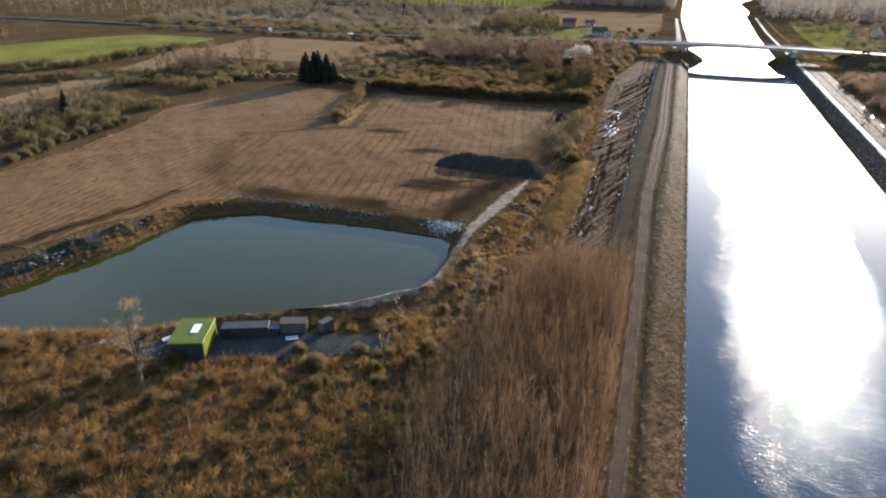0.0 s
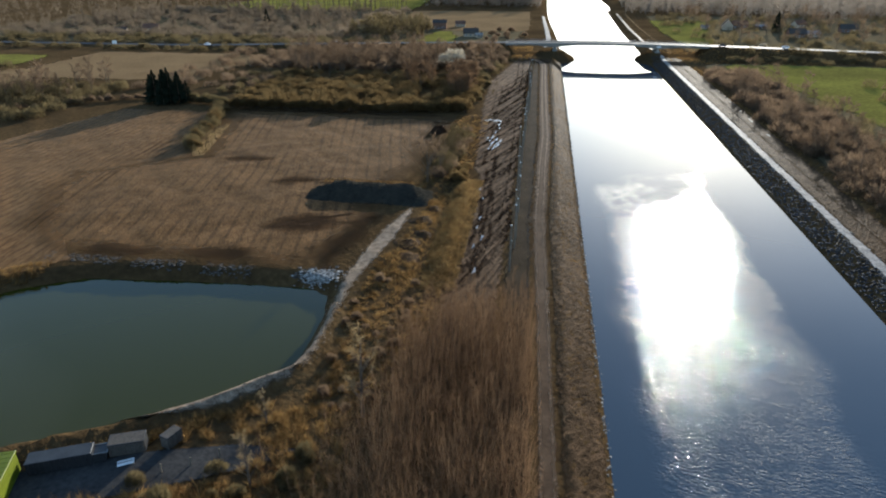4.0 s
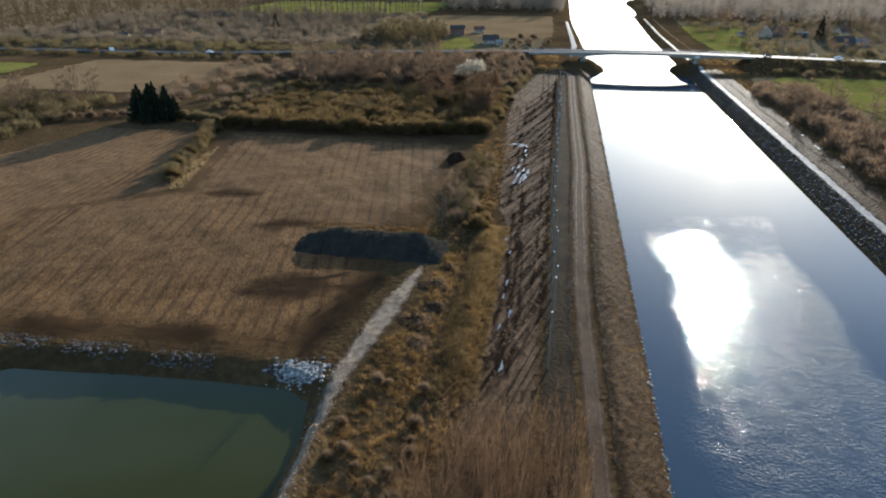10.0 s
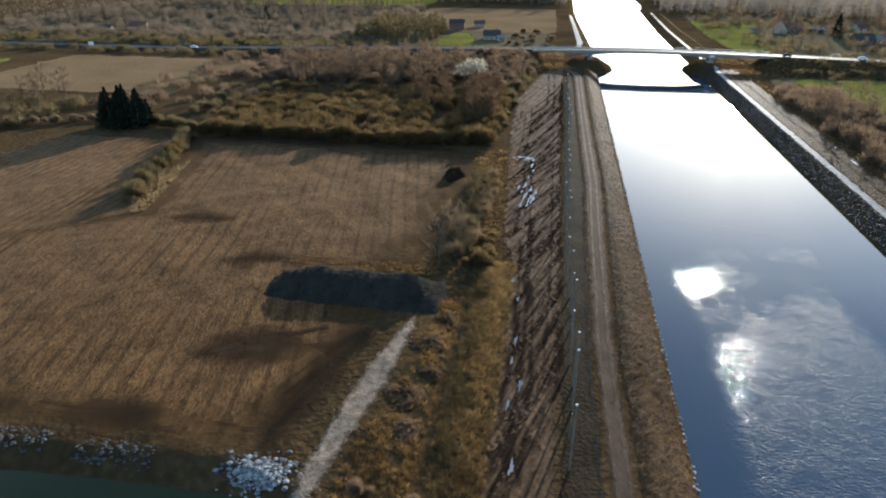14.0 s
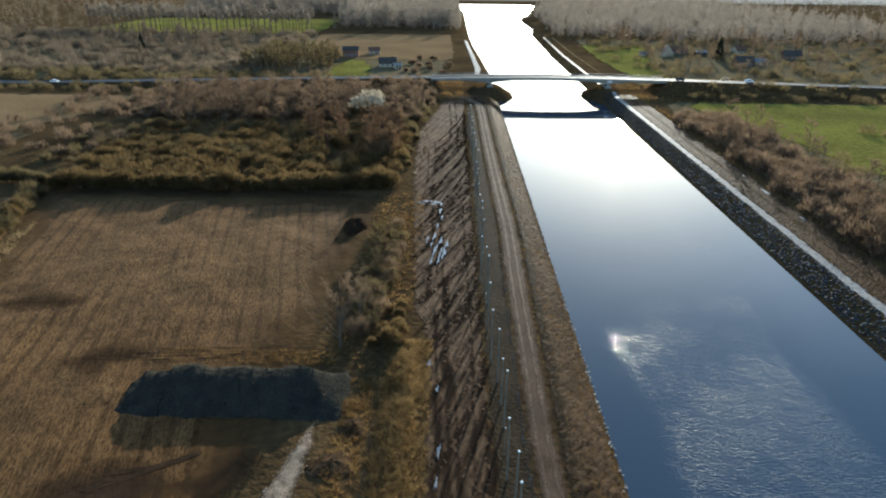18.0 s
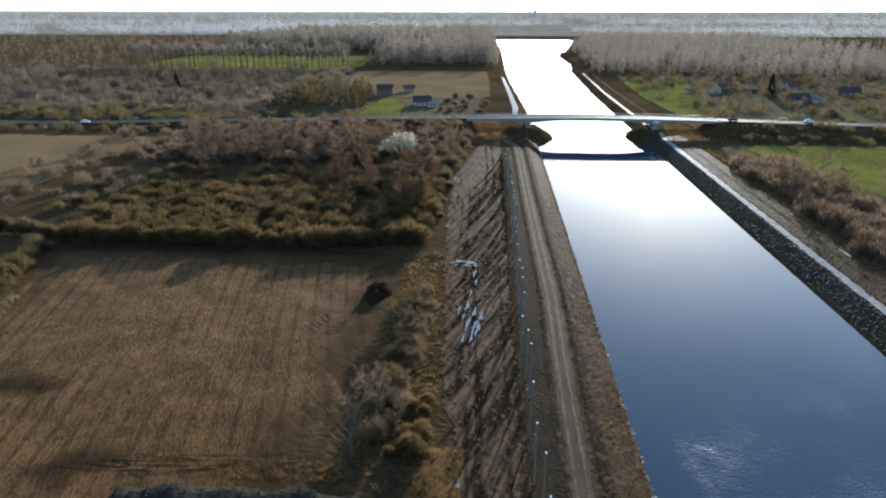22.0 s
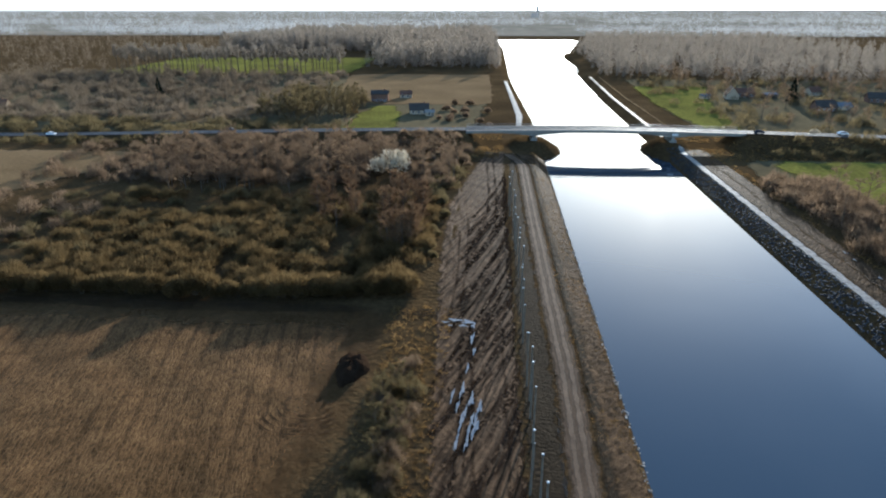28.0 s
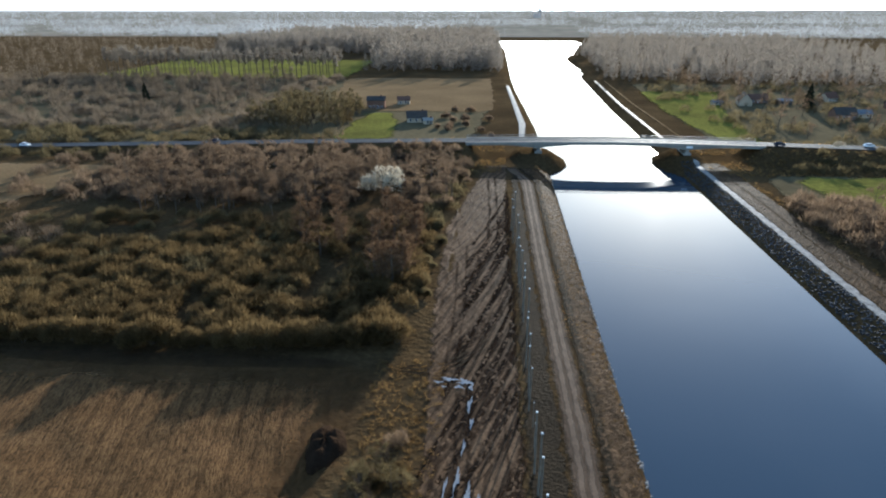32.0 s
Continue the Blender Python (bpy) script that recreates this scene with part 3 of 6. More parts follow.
def height(x, y):
    x, y = np.asarray(x, float), np.asarray(y, float)
    z = 0.22 * wobble(x, y, 37) + 0.12 * wobble(x, y, 15, 2.0)
    z = np.where((x > -34) | (y > 460), 0.3 * z, z)
    # canal trough
    l, r = shore_left(y), shore_right(y)
    dl, dr = l - x, x - r
    out = np.maximum(dl, dr)
    bank = np.where(dl > dr, np.interp(dl, [-8, 0, 1.0, 5.2, 6.0], [-6, -3.05, -2.2, -0.25, 0]), np.interp(dr, [-8, 0, 4.6, 5.0], [-6, -3.05, -0.2, 0]))
    z = np.where((out < 6.0) & (y < 1420), z * np.clip(out / 6.0, 0, 1) + bank, z)
    # pond basin with its raised berm
    near = (x > -170) & (x < -20) & (y > 20) & (y < 160)
    d = np.where(near, pond_distance(np.where(near, x, 0), np.where(near, y, 0)), 99.0)
    z = np.where(d < 3.0, np.interp(d, [-6, 0, 0.6, 3.0], [-4.2, -2.05, -1.5, 0.0]) + z * np.clip(d / 3, 0, 1), z)
    z = z + np.where((d > 0) & (d < 8) & (x > -82) & (y < 112), 1.9 * np.exp(-((d - 2.5) / 1.7) ** 2), 0)
    # grassy ridge beside the mud strip, with the ditch behind it
    run = np.clip((y - 118) / 14, 0, 1) * np.clip((190 - y) / 10, 0, 1)
    z = z + run * (1.25 * np.exp(-((x + 30.3 + 0.5 * wobble(x * 0, y, 21)) / 2.0) ** 2) - 0.9 * np.exp(-((x + 35.2) / 1.7) ** 2))
    # road embankment with its cut for the bridge
    bench = road_height(x) - 0.25 - np.maximum(0, np.abs(y - ROAD_Y) - 6.5) / 1.9
    bench = np.where(x < 27, bench - np.maximum(0, x + 35) / 1.2, bench - np.maximum(0, 88 - x) / 1.2)
    z = np.maximum(z, np.where((bench > -0.4), bench, -9))
    for cx, rx in ((-6, 10.6), (57.5, 8.2)):
        e = np.hypot((x - cx) / rx, (y - ROAD_Y) / 15.0)
        cone = 2.8 * (1 - e) * 2.4
        z = np.maximum(z, np.where(e < 1.45, np.minimum(cone + 0.5 * wobble(x, y, 7.0), 2.4), -9))
    return z


def axis(core0, core1, step, far0, far1, extra=()):
    a = list(np.arange(core0, core1 + step, step)) + list(extra)
    s, v = step, core1 + step
    while v < far1:
        s *= 1.12
        v += s
        a.append(v)
    s, v = step, core0
    while v > far0:
        s *= 1.12
        v -= s
        a.append(v)
    return np.array(sorted(set(np.round(a, 3))))


gx = axis(-240, 130, 2.0, -5200, 5200, (-6.0, -5.2, -1.0, 54.0, 58.6, 59.0, -8, -28))
gy = axis(-30, 480, 2.0, -900, 6500)
GX, GY = np.meshgrid(gx, gy)
GZ = height(GX, GY)
nx, ny = len(gx), len(gy)
idx = np.arange(nx * ny).reshape(ny, nx)
quads = np.stack([idx[:-1, :-1], idx[:-1, 1:], idx[1:, 1:], idx[1:, :-1]], -1).reshape(-1, 4)
ground = new("ground", mesh_from("ground", np.stack([GX, GY, GZ], -1).reshape(-1, 3), quads.tolist(), M_GROUND, True))
tagged(ground, "rough tawny winter grassland, uneven and tussocky", "ground", kind="structure")


def strip(name, rows, cols, mat, lift, label, step=2.0, ragged=0.6, relief=None, category="ground", soft=1.0, fade=0.12):
    """A sheet on the ground between two lines: rows of (y, left x, right x)."""
    a = np.array(rows, float)
    ys = np.arange(a[0, 0], a[-1, 0] + step / 2, step)
    xl, xr = np.interp(ys, a[:, 0], a[:, 1]), np.interp(ys, a[:, 0], a[:, 2])
    seed = len(name) * 1.3
    xl = xl + ragged * (wobble(ys, ys * 0 + seed, 9, seed) + 0.5 * np.random.uniform(-1, 1, len(ys)))
    xr = xr + ragged * (wobble(ys, ys * 0 + seed + 5, 8, seed + 2) + 0.5 * np.random.uniform(-1, 1, len(ys)))
    t = np.linspace(0, 1, cols)
    X = xl[:, None] * (1 - t) + xr[:, None] * t
    Y = np.repeat(ys[:, None], cols, 1)
    Z = height(X, Y) + lift
    if relief is not None:
        Z = Z + relief(X, Y)
    inset = np.minimum(np.minimum(X - xl[:, None], xr[:, None] - X), np.minimum(Y - ys[0], ys[-1] - Y))
    i = np.arange(X.size).reshape(X.shape)
    q = np.stack([i[:-1, :-1], i[:-1, 1:], i[1:, 1:], i[1:, :-1]], -1).reshape(-1, 4)
    me = mesh_from(name, np.stack([X, Y, Z], -1).reshape(-1, 3), q.tolist(), feathered(mat, soft, fade) if soft else mat, True)
    me.attributes.new("inset", "FLOAT", "POINT").data.foreach_set("value", np.ascontiguousarray(inset, dtype=np.float32).ravel())
    return tagged(new(name, me), label, category, kind="structure")


# ---- water ----
def sheet(name, pts, z, mat, label):
    ob = new(name, mesh_from(name, [(x, y, z) for x, y in pts], [tuple(range(len(pts)))], mat))
    return tagged(ob, label, "water", kind="structure")


ys = list(range(-400, 1430, 30))
sheet("canal_water", [(float(shore_right(y)) + 1.0, y) for y in ys] + [(float(shore_left(y)) - 0.8, y) for y in ys[::-1]], -3.0, M_CANAL,
      "still blue canal water mirroring the bright sky")
pc = Vector((-85, 90))
sheet("pond_water", [tuple(pc + (Vector(p) - pc) * 1.006) for p in POND[::-1]], -2.0, M_POND, "murky green pond water, nearly still")

# ---- fields, tracks and verges ----
strip("stubble_field", [(125.5, -117, -53), (140, -135, -51), (165, -150, -48), (180, -152, -48), (200, -123, -45), (256, -137, -43), (267, -140, -42)], 60, M_STUBBLE, 0.16,
      "harvested brown stubble field with faint drill rows", step=1.5, soft=7.0, fade=0.5)
strip("west_stubble_field", [(80, -190, -133), (96, -190, -129), (112, -188, -120), (124, -188, -108), (143, -187, -124), (165, -190, -138), (180, -193, -138), (200, -200, -119), (262, -184, -138)], 40, M_STUBBLE_W, 0.09,
      "tawny harvested field with slanting tractor lines", step=2.0, soft=2.0)
strip("mud_strip", [(98, -29, -17.5), (150, -27.5, -17.6), (188, -27.6, -17.6), (200, -31, -17.6), (260, -34.5, -17.8), (300, -36.5, -18), (345, -37, -19), (424, -26, -17)], 64, M_MUD, 0.08,
      "rutted brown mud strip with slanting ridges beside the towpath", step=0.5,
      relief=lambda x, y: 0.05 * wobble(x, y, 3.7) + 0.05 * wobble(x, y, 1.7))
strip("dark_verge", [(30, -13, -9.6), (100, -17, -10.8), (150, -18.2, -12.0), (200, -18.0, -11.8), (240, -18.0, -11.5), (280, -18.0, -12.0), (412, -16.5, -13.0)], 6, M_VERGE, 0.06, "dark grassy verge between mud and towpath", step=2, soft=1.2)
PATH_X = [(20, -7.4), (52, -8.2), (110, -9.4), (162, -10.7), (177, -10.4), (207, -10.1), (241, -9.3), (278, -9.8), (330, -10.3), (400, -10.5), (430, -19), (470, -14), (740, -14)]


def path_x(y):
    return float(interp(y, PATH_X))


strip("towpath", [(y, path_x(y) - interp(y, [(100, 1.6), (230, 2.7)]), path_x(y) + interp(y, [(100, 1.7), (230, 2.7)])) for y in range(20, 424, 8)], 8, M_PATH, 0.11,
      "packed brown gravel towpath beside the canal", step=1.5, ragged=0.2, soft=0.9, fade=0.3)
for side in (-0.8, 0.8):
    strip("wheel_rut", [(y, path_x(y) + side - interp(y, [(150, 0.42), (240, 0.8)]), path_x(y) + side + interp(y, [(150, 0.42), (240, 0.8)])) for y in range(20, 412, 4)], 6, M_RUT, 0.15, "pale worn wheel rut along the towpath", step=1.0, ragged=0.12, soft=0.35, fade=0.4)
strip("wheel_rut", [(y, path_x(y) - 3.0, path_x(y) - 2.3) for y in range(120, 236, 4)], 4, M_YARD, 0.15, "dark gravel line at the towpath's edge", step=1.0, ragged=0.25, soft=0.4, fade=0.4)
strip("canal_bank_soil", [(y, path_x(y) + interp(y, [(100, 1.5), (230, 2.5)]), -0.2) for y in range(20, 426, 8)], 14, M_BANK, 0.10, "eroded brown canal bank sloping to the water", step=0.6, ragged=0.25,
      relief=lambda x, y: 0.16 * wobble(x + 0.6 * y, y, 3.6) + 0.12 * wobble(x + 0.5 * y, y, 1.9, 1.0))
strip("dark_shoulder", [(y, path_x(y) + interp(y, [(100, 1.6), (230, 2.4)]), path_x(y) + interp(y, [(100, 3.6), (230, 5.0)])) for y in range(20, 424, 8)], 6, M_VERGE, 0.13, "dark soil shoulder along the towpath", step=1.5, ragged=0.3, soft=0.8, fade=0.4)
strip("marl_track", [(y, x - w, x + w) for y, x, w in [(75.5, -69, 1.2), (78, -63.5, 2.6), (82, -58, 3.0), (86, -53, 2.6), (90, -49.3, 2.0), (94, -47.0, 1.7), (98, -46.6, 1.5), (107, -47.0, 1.5),
      (121, -48.2, 1.8), (130, -47.4, 2.2), (140, -46.2, 2.6), (150, -44.8, 2.6), (160, -43.6, 1.6), (168, -42.6, 0.3)]], 6, M_TRACK, 0.18, "pale chalky vehicle track on the pond berm", step=0.6, ragged=0.25, soft=1.1, fade=0.3)
# yard sheet with the berm's shade painted into its dark gravel
strip("wet_yard", [(57, -84, -74), (61, -85, -67), (65, -80, -59), (68.5, -71, -52), (72, -62, -45), (76, -50, -40)], 10, M_YARD, 0.12, "grey gravel yard behind the containers, shade darkened into its colour", step=1.0)
strip("gravel_berm", [(-60, 58.8, 61.4), (434, 58.8, 61.4)], 6, M_PALE_STONE, 0.16, "pale crushed-stone berm along the far canal bank", step=1.5, ragged=0.25, soft=0.35)
strip("far_bank_soil", [(-60, 61.2, 66.4), (434, 61.2, 66.4)], 5, M_BANK, 0.08, "dark brown bare soil of the far bank", step=2.0, ragged=0.3)
strip("far_path", [(-60, 66.6, 71), (434, 66.6, 71)], 6, M_BANK, 0.12, "narrow brown dirt path along the far bank", step=2.0, ragged=0.4, soft=0.35)
strip("wheel_rut", [(-60, 65.9, 66.7), (434, 65.9, 66.7)], 4, M_RUT, 0.2, "pale worn wheel rut along the far path", step=1.5, ragged=0.2, soft=0.3, fade=0.35)
strip("green_meadow", [(236, -420, -318), (300, -430, -318), (372, -400, -308), (398, -370, -316)], 14, M_MEADOW, 0.25, "bright green winter meadow", step=6, ragged=1.5, soft=6.0)
strip("tawny_strip", [(176, -276, -262), (205, -280, -252), (255, -284, -258), (300, -296, -262), (346, -312, -282)], 12, M_DRY, 0.2, "pale tawny grass strip between hedges", step=3, ragged=1.5, soft=3.0)
strip("village_grass", [(458, 76, 420), (560, 80, 420), (720, 84, 420)], 30, M_FARGRASS, 0.22, "rough olive-brown grass round the village", step=10, ragged=2, soft=6.0)
strip("east_rough_grass", [(120, 74, 300), (300, 74, 330), (415, 76, 330)], 30, M_FARGRASS, 0.22, "rough olive-brown grass behind the far bank", step=8, ragged=2, soft=4.0)
strip("copse_grass", [(456, -470, -30), (560, -470, -24), (738, -470, -24)], 40, M_FARGRASS, 0.22, "rough brown grass under the far copses", step=10, ragged=2, soft=6.0)
# pale sheet laid over the far ground in place of haze
strip("distant_farmland", [(1440, -4500, 4800), (3000, -5000, 5000), (6200, -5000, 5000)], 30, M_PLAIN, 0.5, "farmland towards the horizon, painted pale for haze", step=120, ragged=8, soft=20.0)
strip("tawny_meadow", [(318, -290, -175), (350, -300, -185), (400, -300, -165), (418, -300, -160)], 14, M_DRY, 0.25, "tawny dry meadow below the road", step=4, ragged=2, soft=6.0)
strip("right_meadow", [(255, 114, 168), (300, 106, 200), (345, 100, 225), (380, 90, 235), (414, 84, 240)], 12, M_MEADOW, 0.42, "mossy green meadow beyond the far bank", step=4, ragged=2, soft=6.0)
strip("far_left_field", [(560, -128, -22), (640, -140, -22), (745, -150, -26)], 12, M_DRY, 0.42, "pale brown ploughed field", step=8, ragged=2)
strip("far_right_meadow", [(470, 84, 108), (540, 78, 116), (620, 78, 130), (670, 82, 150)], 8, M_MEADOW, 0.42, "dull green meadow by the canal", step=8, ragged=2, soft=6.0)
strip("far_left_gravel", [(470, -11, -8.5), (520, -9.5, -5.5), (700, -14, -11)], 4, M_PALE_STONE, 0.3, "pale gravel berm beyond the bridge", step=4, ragged=0.2, soft=0.35)
strip("far_right_gravel", [(450, 58.4, 60.4), (600, 57.5, 60), (735, 60.5, 63)], 4, M_TRACK, 0.3, "pale gravel berm beyond the bridge", step=4, ragged=0.2, soft=0.35)
strip("far_right_path", [(450, 68, 70.5), (600, 66, 69), (735, 68, 71)], 4, M_DRY, 0.3, "sandy path beyond the bridge", step=4, ragged=0.3)
strip("far_left_meadow", [(486, -200, -152), (520, -212, -165), (548, -200, -172)], 8, M_DRY, 0.42, "tawny clearing beyond the road", step=4, ragged=2)
strip("plantation_grass", [(738, -395, -150), (770, -395, -152), (930, -390, -155)], 12, M_MEADOW, 0.42, "sunlit grass under the poplar rows", step=8, ragged=3, soft=6.0)
strip("garden_lawn", [(470, -105, -70), (520, -104, -72), (560, -100, -82)], 8, M_MEADOW, 0.42, "mossy garden lawn", step=4, ragged=1, soft=6.0)

def ribbon(name, pts, width, mat, lift, label, jag=0.2):
    """A thin track along a broken line on the ground."""
    v, f = [], []
    dense = []
    for (ax, ay), (bx, by) in zip(pts, pts[1:]):
        n = max(2, int(math.hypot(bx - ax, by - ay) / 1.2))
        dense += [(ax + (bx - ax) * i / n, ay + (by - ay) * i / n) for i in range(n)]
    dense.append(pts[-1])
    for i, (x, y) in enumerate(dense):
        x0, y0 = dense[max(0, i - 1)]
        x1, y1 = dense[min(len(dense) - 1, i + 1)]
        l = math.hypot(x1 - x0, y1 - y0)
        nx_, ny_ = -(y1 - y0) / l, (x1 - x0) / l
        w = width * (0.5 + 0.35 * math.sin(i * 0.9 + len(name))) * (0.3 if i in (0, len(dense) - 1) else 1)
        for s in (-1, 1):
            px, py = x + nx_ * (s * w + jag * math.sin(i * 0.7)), y + ny_ * (s * w + jag * math.sin(i * 0.7))
            v.append((px, py, float(height(px, py)) + lift))
    for i in range(len(dense) - 1):
        f.append((2 * i, 2 * i + 1, 2 * i + 3, 2 * i + 2))
    return tagged(new(name, mesh_from(name, v, f, mat)), label, "track", kind="structure")


def rut(pts, width, label, lift=0.13):
    """A wet rut along a smooth curve, with soft crumbling edges."""
    a = np.array(pts, float)
    n = max(8, int(np.hypot(*(a[-1] - a[0])) / 0.8))
    t, u = np.linspace(0, 1, n), np.linspace(0, 1, len(a))
    c = np.stack([np.interp(t, u, a[:, 0]), np.interp(t, u, a[:, 1])], 1)
    for _ in range(6):
        c[1:-1] = (c[:-2] + 2 * c[1:-1] + c[2:]) / 4
    c[:, 0] += 0.12 * np.sin(t * n * 0.35 + a[0, 1])
    d = np.gradient(c, axis=0)
    d /= np.linalg.norm(d, axis=1)[:, None]
    half = width * (0.75 + 0.25 * np.sin(t * n * 0.21 + a[0, 1] * 3))
    off = np.linspace(-1, 1, 5)
    X = c[:, :1] + d[:, 1:] * off * half[:, None]
    Y = c[:, 1:] - d[:, :1] * off * half[:, None]
    Z = height(X, Y) + lift - 0.04 * (1 - off ** 2)
    inset = np.minimum((1 - np.abs(off)) * half[:, None], 0.4 * np.minimum(np.arange(n), np.arange(n)[::-1])[:, None])
    i = np.arange(X.size).reshape(X.shape)
    q = np.stack([i[:-1, :-1], i[1:, :-1], i[1:, 1:], i[:-1, 1:]], -1).reshape(-1, 4)
    me = mesh_from("rut", np.stack([X, Y, Z], -1).reshape(-1, 3), q.tolist(), feathered(M_WETRUT, 0.42, 0.7), True)
    me.attributes.new("inset", "FLOAT", "POINT").data.foreach_set("value", np.ascontiguousarray(inset, dtype=np.float32).ravel())
    return tagged(new("rut", me), label, "rut", kind="structure")


# slanting ruts; their dark colour also deepens the shadow lines of the poles
ruts = random.Random(12)
y = 148.0
while y < 390:
    bend = float(interp(y, [(150, 0.30), (200, 0.36), (250, 0.42), (290, 0.26), (390, 0.16)]))
    far = float(interp(y, [(150, -27), (190, -27.5), (230, -31), (300, -34), (390, -30)]))
    x0 = -17.6 - ruts.uniform(0, 1.2)
    reach = ruts.uniform(0.72, 1.05) * (x0 - far)
    slope = bend * ruts.uniform(0.85, 1.15)
    start = y + ruts.uniform(-0.6, 0.6)
    rut([(x0, start), (x0 - 0.04 * reach, start - 0.16 * reach / slope), (x0 - 0.3 * reach, start - 0.42 * reach / slope), (x0 - 0.62 * reach, start - 0.7 * reach / slope), (x0 - reach, start - reach / slope)],
        ruts.uniform(0.5, 0.95), "dark wet wheel rut curving across the mud strip, pole shade in its colour")
    y += ruts.uniform(2.4, 4.6)
for x0, y0, y1, w in ((-24.2, 130, 214, 0.8), (-26.0, 140, 200, 0.7), (-25.2, 150, 236, 0.6), (-28.3, 205, 258, 0.7), (-26.6, 215, 262, 0.9), (-22.6, 128, 178, 0.6), (-29.5, 268, 330, 0.5), (-31.5, 262, 318, 0.5), (-20.3, 150, 260, 0.5), (-24.5, 330, 400, 0.6), (-22.0, 320, 405, 0.6)):
    rut([(x0, y0), (x0 + 0.6, y0 * 0.6 + y1 * 0.4), (x0 - 0.4, y1)], w, "dark wet wheel rut running along the mud strip", 0.15)
for dx in (0.0, 2.1):
    rut([(-141 + dx, 86), (-131 + dx, 104), (-129 + dx, 128), (-134 + dx, 150), (-138 + dx, 190), (-141 + dx, 222)], 0.4, "dark wheel mark curving between the stubble fields", 0.26)
for k in range(4):
    ribbon("wheel_mark", [(-86 + 3 * k, 181 + 0.9 * k), (-70, 180.6 + 1.1 * k), (-46, 183.4 + 1.0 * k)], 0.22, M_CHURN, 0.24, "dark wheel mark pressed into the stubble")
for k in range(4):
    ribbon("wheel_mark", [(-76 + 2 * k, 145.5 + 1.9 * k), (-69 + k, 151 + 1.3 * k), (-61 + 1.5 * k, 156 + 0.9 * k)], 0.55, M_CHURN, 0.22, "dark churned wheel mark in the stubble", 0.25)
for k in range(7):
    ribbon("wheel_mark", [(-112 + 9 * k, 127.6 + (k % 3) * 2.4), (-98 + 9 * k, 128.4 + (k % 3) * 2.2)], 0.2, M_CHURN, 0.24, "dark plough line along the pond's far shore", 0.3)
for k in range(5):
    ribbon("wheel_mark", [(-52.5 + (4.2 + 1.3 * k) * math.cos(a), 231 + (4.2 + 1.3 * k) * math.sin(a)) for a in np.linspace(3.3 + 0.1 * k, 6.0 - 0.12 * k, 12)], 0.16, M_CHURN, 0.24, "curved wheel mark where a tractor turned", 0.1)
for k in range(3):
    ribbon("wheel_mark", [(-42, 263.5 + 0.9 * k), (-36, 263.2 + 1.2 * k), (-29, 266 + 1.6 * k), (-24, 273 + 2 * k)], 0.3, M_VERGE, 0.3, "dark curving wheel mark from field to mud strip")
strip("wheel_track", [(74, -144, -138), (86, -140, -134.5), (99, -136, -131), (112, -132.5, -128.5), (124, -130, -127)], 8, M_CHURN, 0.2, "dark curving wheel track round the pond's corner", step=1.0, ragged=0.4, soft=1.8, fade=0.6)
# trampled soil; the last patch paints the field-edge hedge's shadow along its foot
for i, (y0, y1, x0, x1) in enumerate([(143, 158, -78, -56), (127, 152, -60, -49), (127, 134, -112, -92), (128, 136, -88, -70), (176, 186, -88, -74), (150, 160, -58, -47), (196, 204, -112, -92), (262, 269, -138, -46)]):
    strip("churned_patch", [(y0, (x0 + x1) / 2 - 1, (x0 + x1) / 2 + 1), (y0 * 0.7 + y1 * 0.3, x0, x1 - 3), (y0 * 0.3 + y1 * 0.7, x0 + 2, x1), (y1, (x0 + x1) / 2, (x0 + x1) / 2 + 3)], 14, M_CHURN, 0.20 + 0.002 * i,
          "dark patch of damp trampled soil and painted hedge shade in the stubble", step=1.0, ragged=0.5, soft=3.4, fade=0.75)

